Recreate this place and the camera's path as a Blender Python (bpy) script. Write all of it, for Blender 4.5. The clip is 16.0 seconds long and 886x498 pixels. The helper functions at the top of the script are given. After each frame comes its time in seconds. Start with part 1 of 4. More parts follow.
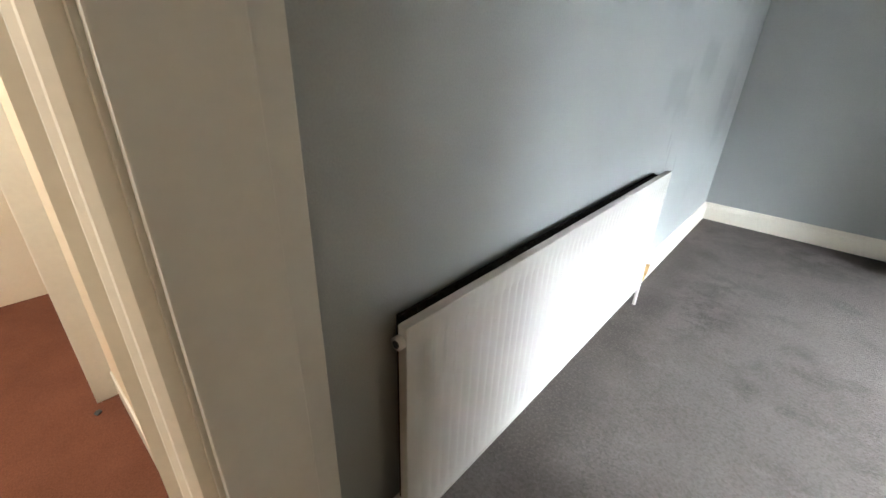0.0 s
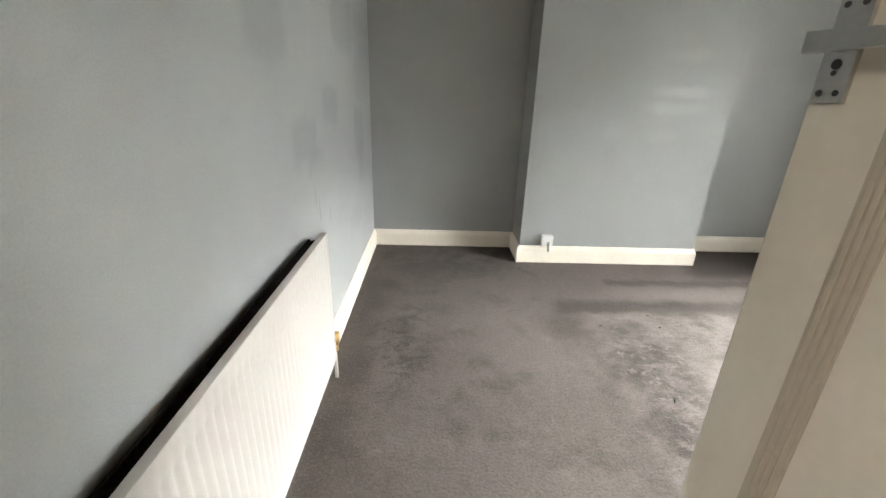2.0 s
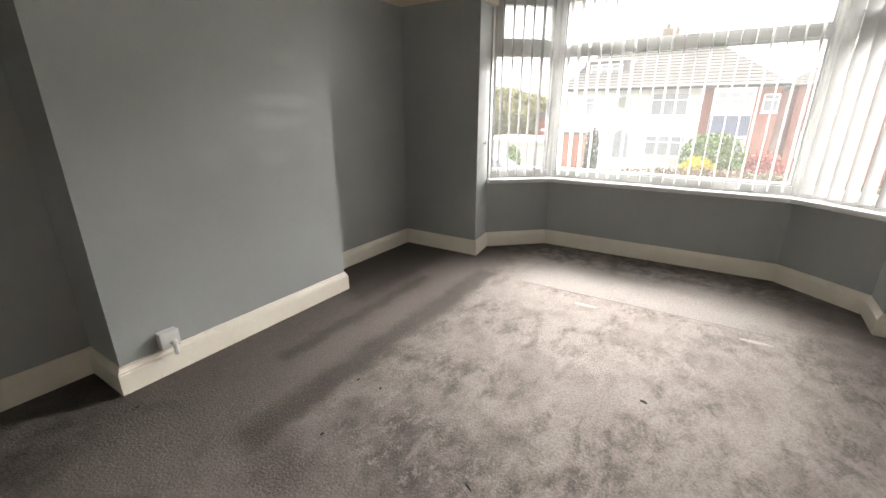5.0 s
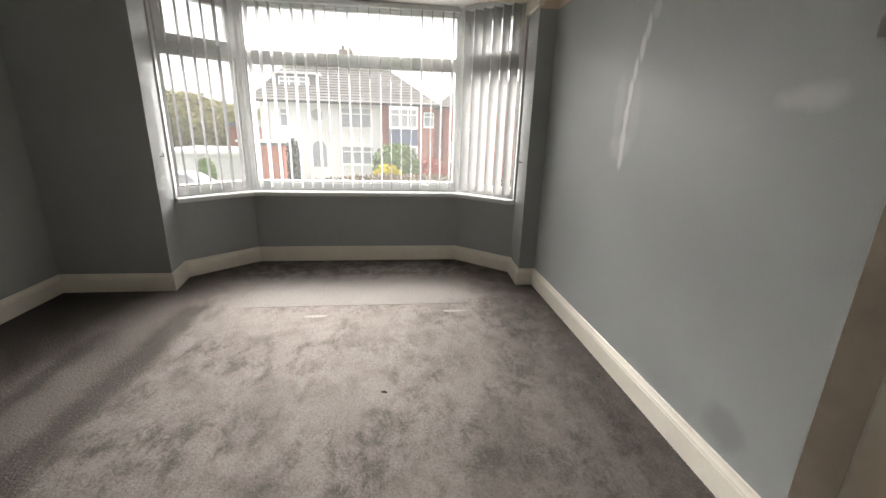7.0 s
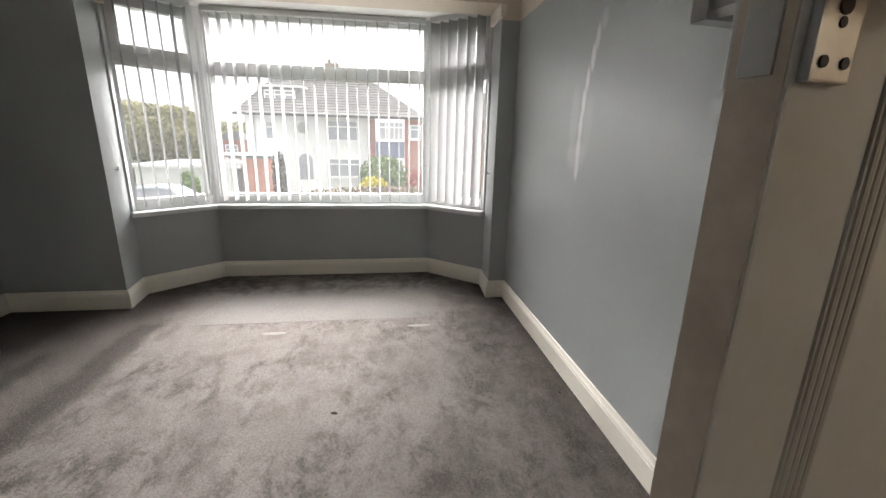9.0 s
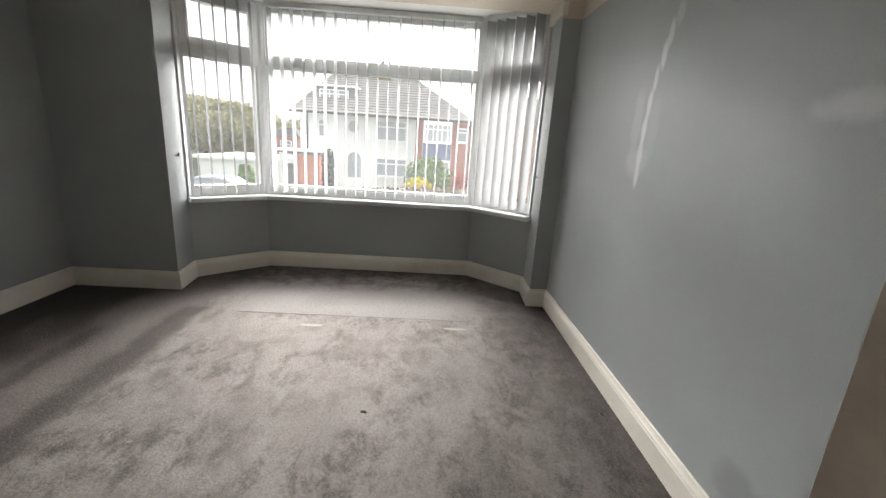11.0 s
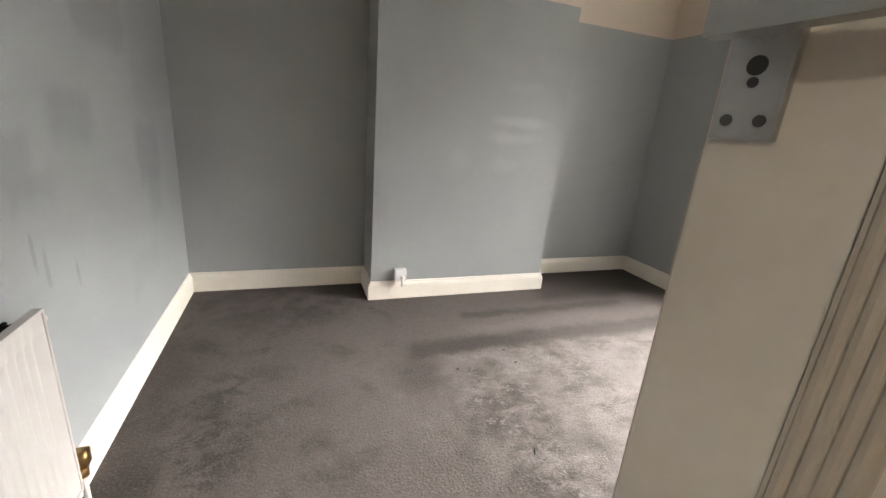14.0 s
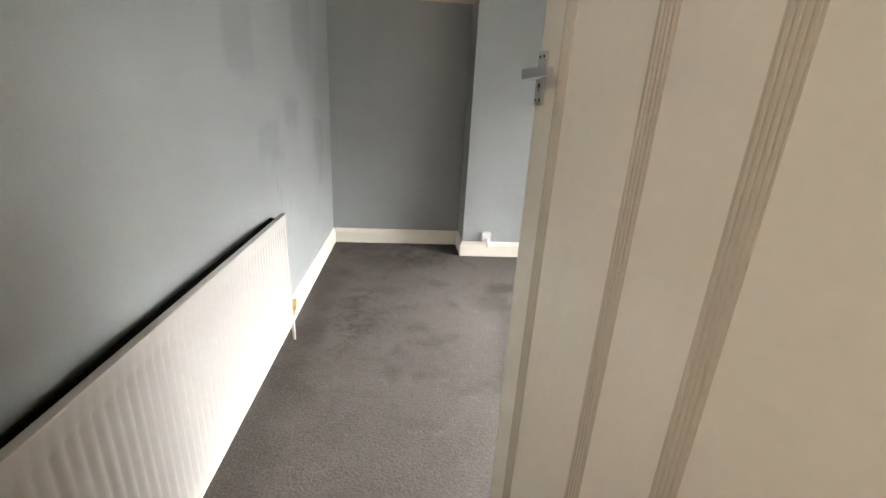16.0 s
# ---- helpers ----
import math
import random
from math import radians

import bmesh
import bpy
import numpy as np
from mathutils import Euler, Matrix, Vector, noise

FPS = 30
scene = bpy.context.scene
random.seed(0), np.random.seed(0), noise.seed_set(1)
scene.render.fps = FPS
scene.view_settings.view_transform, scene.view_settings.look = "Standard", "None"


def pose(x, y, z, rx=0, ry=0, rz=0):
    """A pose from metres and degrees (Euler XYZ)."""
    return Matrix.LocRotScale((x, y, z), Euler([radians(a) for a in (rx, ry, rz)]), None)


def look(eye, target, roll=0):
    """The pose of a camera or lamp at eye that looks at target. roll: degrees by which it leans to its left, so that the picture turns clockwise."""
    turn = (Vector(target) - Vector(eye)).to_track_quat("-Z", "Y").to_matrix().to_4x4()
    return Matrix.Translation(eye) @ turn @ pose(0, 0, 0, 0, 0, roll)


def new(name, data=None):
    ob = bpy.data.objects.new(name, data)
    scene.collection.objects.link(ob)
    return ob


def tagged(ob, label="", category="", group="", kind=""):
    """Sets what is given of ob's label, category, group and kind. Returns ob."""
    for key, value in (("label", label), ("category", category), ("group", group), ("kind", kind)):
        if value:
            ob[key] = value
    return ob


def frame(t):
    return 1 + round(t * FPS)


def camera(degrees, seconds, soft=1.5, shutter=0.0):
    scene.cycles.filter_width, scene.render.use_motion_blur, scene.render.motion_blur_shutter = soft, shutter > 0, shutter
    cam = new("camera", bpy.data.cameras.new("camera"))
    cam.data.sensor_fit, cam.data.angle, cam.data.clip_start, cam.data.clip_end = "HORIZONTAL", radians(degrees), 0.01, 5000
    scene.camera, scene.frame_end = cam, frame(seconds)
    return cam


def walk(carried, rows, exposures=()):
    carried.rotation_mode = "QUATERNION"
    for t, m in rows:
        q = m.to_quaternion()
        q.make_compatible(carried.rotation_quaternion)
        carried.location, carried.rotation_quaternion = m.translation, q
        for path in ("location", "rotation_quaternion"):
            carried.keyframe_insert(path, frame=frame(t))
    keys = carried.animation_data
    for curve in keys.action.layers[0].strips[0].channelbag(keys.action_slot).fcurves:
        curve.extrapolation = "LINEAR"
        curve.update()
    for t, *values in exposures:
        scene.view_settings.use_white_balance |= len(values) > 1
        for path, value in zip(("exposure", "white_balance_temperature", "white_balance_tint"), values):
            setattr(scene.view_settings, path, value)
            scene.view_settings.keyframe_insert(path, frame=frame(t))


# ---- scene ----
cam = camera(94.4, 16.0)
PATH = [
    (0, (0.519, -0.278, 1.17), (-0.667, 1.08, 0.305), 2.1),
    (0.5, (0.529, -0.141, 1.193), (-0.342, 1.461, 0.37), 2.3),
    (1, (0.537, -0.003, 1.227), (-0.009, 1.753, 0.441), 2.0),
    (1.5, (0.516, 0.106, 1.239), (0.293, 1.948, 0.491), 2.1),
    (2, (0.502, 0.205, 1.263), (0.555, 2.07, 0.542), 1.8),
    (2.5, (0.485, 0.408, 1.263), (0.796, 2.259, 0.572), 1.3),
    (3, (0.48, 0.573, 1.265), (1.018, 2.377, 0.591), 0.9),
    (3.5, (0.438, 0.751, 1.276), (1.223, 2.469, 0.618), 0.7),
    (4, (0.452, 0.892, 1.287), (1.505, 2.461, 0.632), 0.6),
    (4.5, (0.562, 1.049, 1.267), (1.898, 2.391, 0.623), 0.2),
    (5, (0.631, 1.139, 1.236), (2.233, 2.156, 0.605), 0.0),
    (5.2, (0.643, 1.155, 1.285), (2.326, 2.013, 0.628), 0.6),
    (5.9, (0.662, 1.172, 1.278), (2.513, 1.572, 0.635), 1.0),
    (6.6, (0.679, 1.158, 1.243), (2.586, 1.065, 0.649), 1.4),
    (7.3, (0.709, 1.118, 1.225), (2.612, 0.859, 0.668), 1.6),
    (7.5, (0.729, 1.093, 1.234), (2.647, 0.888, 0.706), 1.8),
    (8, (0.78, 1.063, 1.238), (2.723, 1.043, 0.764), 1.8),
    (8.5, (0.752, 1.012, 1.238), (2.689, 0.912, 0.749), 1.1),
    (8.7, (0.728, 0.967, 1.23), (2.648, 0.731, 0.722), 0.7),
    (9.4, (0.728, 0.952, 1.223), (2.642, 0.66, 0.71), 1.5),
    (10.1, (0.748, 0.93, 1.213), (2.658, 0.615, 0.695), 2.5),
    (10.8, (0.776, 0.919, 1.205), (2.692, 0.666, 0.69), 3.4),
    (11, (0.8, 0.964, 1.195), (2.734, 0.876, 0.693), 3.7),
    (11.5, (0.834, 1.054, 1.206), (2.739, 1.442, 0.736), 3.7),
    (12, (0.855, 1.109, 1.208), (2.604, 1.966, 0.752), 4.4),
    (12.5, (0.831, 1.032, 1.254), (2.311, 2.284, 0.763), 5.0),
    (13, (0.778, 0.901, 1.254), (1.912, 2.463, 0.73), 5.0),
    (13.5, (0.726, 0.701, 1.256), (1.608, 2.402, 0.683), 4.7),
    (14, (0.7, 0.518, 1.258), (1.373, 2.308, 0.671), 4.7),
    (14.5, (0.717, 0.296, 1.246), (1.212, 2.133, 0.629), 4.3),
    (15, (0.698, 0.108, 1.244), (1.072, 1.967, 0.608), 3.7),
    (15.5, (0.664, -0.127, 1.233), (0.946, 1.745, 0.588), 3.3),
    (16, (0.651, -0.269, 1.237), (0.851, 1.617, 0.602), 3.2),
]
EXPOSURES = [(0.0, 4.55, 5900, 9), (0.5, 4.65, 6300, 10), (1.0, 4.4, 6600, 11), (2.0, 4.2, 6650, 11), (3.0, 3.95, 6700, 11), (4.0, 3.8, 6800, 12), (5.0, 3.35, 6900, 14), (7.3, 2.85, 6900, 14), (8.7, 2.85, 6700, 14), (11.0, 2.85, 6600, 13), (12.0, 2.75, 6800, 15), (12.5, 3.1, 7000, 17), (13.5, 3.65, 7000, 18), (14.0, 3.9, 6800, 16), (14.5, 4.1, 6650, 13), (16.0, 4.25, 6600, 13)]
walk(cam, [(t, look(eye, target, roll)) for t, eye, target, roll in PATH], EXPOSURES)

# ---- world and light ----
world = bpy.data.worlds.new("world")
scene.world = world
world.use_nodes = True
wn, wl = world.node_tree.nodes, world.node_tree.links
sky = wn.new("ShaderNodeTexSky")
sky.sky_type, sky.sun_disc = "NISHITA", False
sky.sun_elevation, sky.sun_rotation = radians(58), radians(190)
sky.air_density, sky.dust_density, sky.ozone_density = 1.0, 2.0, 1.0
grey = wn.new("ShaderNodeHueSaturation")
grey.inputs["Saturation"].default_value = 0.12
wl.new(sky.outputs[0], grey.inputs["Color"])
wl.new(grey.outputs[0], wn["Background"].inputs[0])
wn["Background"].inputs[1].default_value = 0.056
sun = new("sun", bpy.data.lights.new("sun", "SUN"))
sun.data.energy, sun.data.angle, sun.data.color = 0.3, radians(30), (1.0, 0.97, 0.93)
sun.matrix_world = look((2.5, -15, 24), (0, 2.5, 0))


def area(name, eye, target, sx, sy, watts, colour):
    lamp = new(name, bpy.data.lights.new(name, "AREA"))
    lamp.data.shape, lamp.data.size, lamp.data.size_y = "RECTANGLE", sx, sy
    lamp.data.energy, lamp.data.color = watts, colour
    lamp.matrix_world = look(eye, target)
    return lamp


# unseen panels added above the window's sightline to stand in for sky light
area("sky_fill_low", (25.5, 2.5, 9.7), (3.0, 1.5, 1.0), 32.0, 3.4, 2500, (0.98, 0.99, 1.0))
area("sky_fill_high", (8.8, 2.0, 5.2), (2.4, 1.3, 0.8), 10.0, 2.0, 640, (0.98, 0.99, 1.0))
hall_bulb = new("hall_light", bpy.data.lights.new("hall_light", "POINT"))
hall_bulb.data.energy, hall_bulb.data.color, hall_bulb.data.shadow_soft_size = 3.6, (1.0, 0.93, 0.82), 0.1
hall_bulb.location = (-0.7, -1.2, 2.2)


# ---- materials ----
def shade(name, colour, rough=0.6, metal=0.0, vary=0.06, scale=3.0, grain=60.0, bump=0.02, spec=0.5):
    m = bpy.data.materials.new(name)
    m.use_nodes = True
    n, l = m.node_tree.nodes, m.node_tree.links
    b = n["Principled BSDF"]
    b.inputs["Roughness"].default_value, b.inputs["Metallic"].default_value = rough, metal
    b.inputs["Specular IOR Level"].default_value = spec
    co = n.new("ShaderNodeTexCoord")
    big, fine = n.new("ShaderNodeTexNoise"), n.new("ShaderNodeTexNoise")
    big.inputs["Scale"].default_value, fine.inputs["Scale"].default_value = scale, grain
    big.inputs["Detail"].default_value = fine.inputs["Detail"].default_value = 4
    for x in (big, fine):
        l.new(co.outputs["Object"], x.inputs["Vector"])
    add = n.new("ShaderNodeMath")
    add.operation = "ADD"
    l.new(big.outputs[0], add.inputs[0])
    l.new(fine.outputs[0], add.inputs[1])
    mr = n.new("ShaderNodeMapRange")
    mr.inputs["From Min"].default_value, mr.inputs["From Max"].default_value = 0.6, 1.4
    mr.inputs["To Min"].default_value, mr.inputs["To Max"].default_value = 1 - vary, 1 + vary
    l.new(add.outputs[0], mr.inputs[0])
    mul = n.new("ShaderNodeVectorMath")
    mul.operation = "SCALE"
    mul.inputs[0].default_value = colour
    l.new(mr.outputs[0], mul.inputs["Scale"])
    l.new(mul.outputs[0], b.inputs["Base Color"])
    if bump:
        bp = n.new("ShaderNodeBump")
        bp.inputs["Strength"].default_value, bp.inputs["Distance"].default_value = 0.4, bump
        l.new(fine.outputs[0], bp.inputs["Height"])
        l.new(bp.outputs[0], b.inputs["Normal"])
    m["colour_node"] = mul.name
    return m


def overlay(m, colour, mask, rough=None):
    """Mix another paint into m's base colour by the 0..1 socket mask."""
    n, l = m.node_tree.nodes, m.node_tree.links
    b = n["Principled BSDF"]
    old = b.inputs["Base Color"].links[0].from_socket
    mix = n.new("ShaderNodeMix")
    mix.data_type = "RGBA"
    l.new(mask, mix.inputs[0])
    l.new(old, mix.inputs[6])
    mix.inputs[7].default_value = (*colour, 1)
    l.new(mix.outputs[2], b.inputs["Base Color"])


def blot(m, centre, size, soft=0.5, wobble=0.5, scale=9.0, most=1.0):
    """A mask: 1 inside an uneven ellipsoid about centre, fading outwards."""
    n, l = m.node_tree.nodes, m.node_tree.links
    geo = n.new("ShaderNodeNewGeometry")
    sub = n.new("ShaderNodeVectorMath")
    sub.operation = "SUBTRACT"
    l.new(geo.outputs["Position"], sub.inputs[0])
    sub.inputs[1].default_value = centre
    div = n.new("ShaderNodeVectorMath")
    div.operation = "DIVIDE"
    l.new(sub.outputs[0], div.inputs[0])
    div.inputs[1].default_value = size
    ln = n.new("ShaderNodeVectorMath")
    ln.operation = "LENGTH"
    l.new(div.outputs[0], ln.inputs[0])
    ns = n.new("ShaderNodeTexNoise")
    ns.inputs["Scale"].default_value, ns.inputs["Detail"].default_value = scale, 3
    l.new(geo.outputs["Position"], ns.inputs["Vector"])
    ad = n.new("ShaderNodeMath")
    ad.operation = "MULTIPLY_ADD"
    l.new(ns.outputs[0], ad.inputs[0])
    ad.inputs[1].default_value = wobble * 2
    l.new(ln.outputs["Value"], ad.inputs[2])
    mr = n.new("ShaderNodeMapRange")
    mr.interpolation_type = "SMOOTHSTEP"
    mr.inputs["From Min"].default_value, mr.inputs["From Max"].default_value = 1 + wobble - soft, 1 + wobble
    mr.inputs["To Min"].default_value, mr.inputs["To Max"].default_value = most, 0.0
    l.new(ad.outputs[0], mr.inputs[0])
    return mr.outputs[0]


def above(m, z):
    n, l = m.node_tree.nodes, m.node_tree.links
    geo, sep = n.new("ShaderNodeNewGeometry"), n.new("ShaderNodeSeparateXYZ")
    l.new(geo.outputs["Position"], sep.inputs[0])
    ns = n.new("ShaderNodeTexNoise")
    ns.inputs["Scale"].default_value = 14
    l.new(geo.outputs["Position"], ns.inputs["Vector"])
    ad = n.new("ShaderNodeMath")
    ad.operation = "MULTIPLY_ADD"
    l.new(ns.outputs[0], ad.inputs[0])
    ad.inputs[1].default_value = 0.008
    l.new(sep.outputs["Z"], ad.inputs[2])
    gt = n.new("ShaderNodeMath")
    gt.operation = "GREATER_THAN"
    l.new(ad.outputs[0], gt.inputs[0])
    gt.inputs[1].default_value = z + 0.004
    return gt.outputs[0]


def maths(m, op, a, b):
    """The socket a combined with b, a socket or a number."""
    n = m.node_tree.nodes.new("ShaderNodeMath")
    n.operation = op
    for k, v in enumerate((a, b)):
        if isinstance(v, (int, float)):
            n.inputs[k].default_value = v
        else:
            m.node_tree.links.new(v, n.inputs[k])
    return n.outputs[0]


def ramp(m, value, low, high, start=0.0, end=1.0):
    n = m.node_tree.nodes.new("ShaderNodeMapRange")
    n.interpolation_type = "SMOOTHSTEP"
    for k, v in enumerate((low, high, start, end)):
        n.inputs[k + 1].default_value = v
    m.node_tree.links.new(value, n.inputs[0])
    return n.outputs[0]


def pile(m, scale, low, high, most=1.0, stretch=1.0, detail=6, rough=0.6):
    """A mask of uneven patches where the pile lies the other way."""
    n, l = m.node_tree.nodes, m.node_tree.links
    geo, mp, a = n.new("ShaderNodeNewGeometry"), n.new("ShaderNodeMapping"), n.new("ShaderNodeTexNoise")
    mp.inputs["Scale"].default_value = (1.0, stretch, 1.0)
    l.new(geo.outputs["Position"], mp.inputs["Vector"])
    a.inputs["Scale"].default_value, a.inputs["Detail"].default_value = scale, detail
    a.inputs["Roughness"].default_value, a.inputs["Distortion"].default_value = rough, 0.4
    l.new(mp.outputs[0], a.inputs["Vector"])
    return ramp(m, a.outputs[0], low, high, 0.0, most)


def rug(m, x0, x1, y0, y1, soft, wobble, most=1.0, scale=5.0, axes="XY"):
    """A mask: most inside a rectangle of the plan, or of a wall, with uneven soft borders."""
    n, l = m.node_tree.nodes, m.node_tree.links
    geo, sep, ns = n.new("ShaderNodeNewGeometry"), n.new("ShaderNodeSeparateXYZ"), n.new("ShaderNodeTexNoise")
    l.new(geo.outputs["Position"], sep.inputs[0])
    l.new(geo.outputs["Position"], ns.inputs["Vector"])
    ns.inputs["Scale"].default_value, ns.inputs["Detail"].default_value = scale, 5
    shift = maths(m, "MULTIPLY", maths(m, "SUBTRACT", ns.outputs[0], 0.5), 2 * wobble)
    out = most
    for axis, lo, hi in ((axes[0], x0, x1), (axes[1], y0, y1)):
        v = maths(m, "ADD", sep.outputs[axis], shift)
        out = maths(m, "MULTIPLY", ramp(m, v, lo - soft, lo + soft), out)
        out = maths(m, "MULTIPLY", ramp(m, v, hi - soft, hi + soft, 1.0, 0.0), out)
    return out


def both(m, a, b):
    return maths(m, "MULTIPLY", a, b)


BLUE, CREAM, DEEP = (0.312, 0.328, 0.321), (0.62, 0.53, 0.43), (0.195, 0.208, 0.208)
RAIL = 2.09
M_WALL = shade("blue_grey_wall_paint", BLUE, 0.42, vary=0.07, scale=1.7, grain=220, bump=0.0015)
for x, z, w, h, k in ((2.26, 1.3, 0.34, 0.045, 0.6), (2.2, 1.19, 0.3, 0.05, 0.5), (2.26, 1.53, 0.22, 0.06, 0.3), (2.15, 1.0, 0.18, 0.06, 0.25), (1.8, 1.02, 0.12, 0.1, 0.2)):
    overlay(M_WALL, (0.54, 0.55, 0.54), blot(M_WALL, (x, 3.24, z), (w, 0.3, h * 1.2), 0.9, 0.45, 6, k * 0.45))
overlay(M_WALL, CREAM, above(M_WALL, RAIL))
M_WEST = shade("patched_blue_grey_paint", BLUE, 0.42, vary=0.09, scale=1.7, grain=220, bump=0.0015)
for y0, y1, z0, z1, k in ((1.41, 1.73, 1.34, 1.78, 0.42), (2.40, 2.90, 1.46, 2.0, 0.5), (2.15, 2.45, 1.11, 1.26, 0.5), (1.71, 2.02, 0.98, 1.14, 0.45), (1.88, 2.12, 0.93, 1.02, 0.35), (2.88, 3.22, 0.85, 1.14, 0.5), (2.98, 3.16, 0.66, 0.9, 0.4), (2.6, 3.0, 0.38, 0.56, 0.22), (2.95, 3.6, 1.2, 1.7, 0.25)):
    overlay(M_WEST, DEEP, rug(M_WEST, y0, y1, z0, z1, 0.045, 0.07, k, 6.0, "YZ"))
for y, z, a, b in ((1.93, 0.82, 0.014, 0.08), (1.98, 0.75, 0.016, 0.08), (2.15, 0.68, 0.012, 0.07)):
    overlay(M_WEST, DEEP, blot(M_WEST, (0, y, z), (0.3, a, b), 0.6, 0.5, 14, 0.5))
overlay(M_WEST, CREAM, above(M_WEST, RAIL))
M_SOUTH = shade("filled_blue_grey_paint", BLUE, 0.36, vary=0.07, scale=1.7, grain=220, bump=0.0015)
M_CREAM = shade("cream_wall_paint", CREAM, 0.6, vary=0.04, scale=2, grain=150, bump=0.001)
M_CEIL = shade("white_ceiling_paint", (0.78, 0.77, 0.73), 0.8, vary=0.03, scale=2, grain=120, bump=0.002)
M_TRIM = shade("ivory_gloss_paint", (0.74, 0.70, 0.61), 0.3, vary=0.05, scale=5, grain=70, bump=0.0006)
M_DOOR = shade("cream_gloss_door_paint", (0.52, 0.512, 0.47), 0.35, vary=0.04, scale=3, grain=45, bump=0.0008)
# strip colour darker than the door, with the shade between the reeds mixed in
M_BAND = shade("reeded_strip_shade_paint", (0.36, 0.335, 0.29), 0.4, vary=0.06, scale=6, grain=50, bump=0.0006)
M_EDGE = shade("worn_door_edge", (0.42, 0.35, 0.28), 0.5, vary=0.14, scale=9, grain=50, bump=0.002)
M_RAD = shade("white_radiator_enamel", (0.47, 0.455, 0.42), 0.5, vary=0.02, scale=4, grain=80, bump=0.0004)
M_DARK = shade("dark_steel_shadow", (0.03, 0.03, 0.03), 0.6, vary=0.1, bump=0)
# near-black that paints in the shade behind the radiator; also the dent holes
M_SHADE_HOLE = shade("gap_shade_and_hole_black", (0.022, 0.02, 0.018), 1.0, vary=0.2, bump=0, spec=0.0)
M_BRASS = shade("brass", (0.55, 0.36, 0.14), 0.3, 1.0, vary=0.08, bump=0)
M_STEEL = shade("brushed_aluminium", (0.46, 0.46, 0.45), 0.35, 1.0, vary=0.06, grain=120, bump=0.0005)
M_PVC = shade("white_window_plastic", (0.56, 0.57, 0.56), 0.4, vary=0.02, scale=3, grain=40, bump=0)
M_SOCK = shade("grey_white_plastic", (0.62, 0.62, 0.6), 0.4, vary=0.04, bump=0)
M_HALLC = shade("red_brown_carpet", (0.14, 0.055, 0.032), 0.95, vary=0.3, scale=4, grain=260, bump=0.01, spec=0.1)
M_HALLW = shade("hall_cream_paint", (0.70, 0.60, 0.46), 0.6, vary=0.04, scale=2, grain=150, bump=0.001)

# carpet: cut pile with brushed zones, bands where furniture stood, coarse tufts and painted wall shade
M_SEAM = shade("carpet_seam", (0.125, 0.115, 0.107), 0.95, vary=0.3, scale=60, grain=200, bump=0.01, spec=0.1)
M_CARPET2 = shade("brushed_bay_carpet", (0.2, 0.185, 0.173), 0.95, vary=0.15, scale=60, grain=210, bump=0.012, spec=0.1)
M_CARPET = shade("grey_brown_carpet", (0.105, 0.092, 0.083), 0.95, vary=0.16, scale=26, grain=95, bump=0.013, spec=0.08)
LIGHT_PILE, DARK_PILE_SHADE, MID_PILE = (0.160, 0.143, 0.130), (0.047, 0.040, 0.036), (0.118, 0.105, 0.095)


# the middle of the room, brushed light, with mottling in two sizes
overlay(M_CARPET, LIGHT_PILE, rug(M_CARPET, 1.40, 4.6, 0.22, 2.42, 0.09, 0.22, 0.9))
overlay(M_CARPET, DARK_PILE_SHADE, both(M_CARPET, rug(M_CARPET, 1.25, 4.0, 0.0, 2.5, 0.15, 0.15), pile(M_CARPET, 3.2, 0.40, 0.74, 0.6, 1.2, 8, 0.68)))
overlay(M_CARPET, DARK_PILE_SHADE, both(M_CARPET, both(M_CARPET, rug(M_CARPET, 1.3, 3.6, 0.0, 2.5, 0.15, 0.15), pile(M_CARPET, 1.7, 0.30, 0.60)), pile(M_CARPET, 6.0, 0.43, 0.62, 0.85, 1.4, 10, 0.8)))
overlay(M_CARPET, LIGHT_PILE, both(M_CARPET, rug(M_CARPET, 1.35, 3.6, 0.0, 2.5, 0.15, 0.15), pile(M_CARPET, 11.0, 0.47, 0.66, 0.75, 1.6, 10, 0.8)))
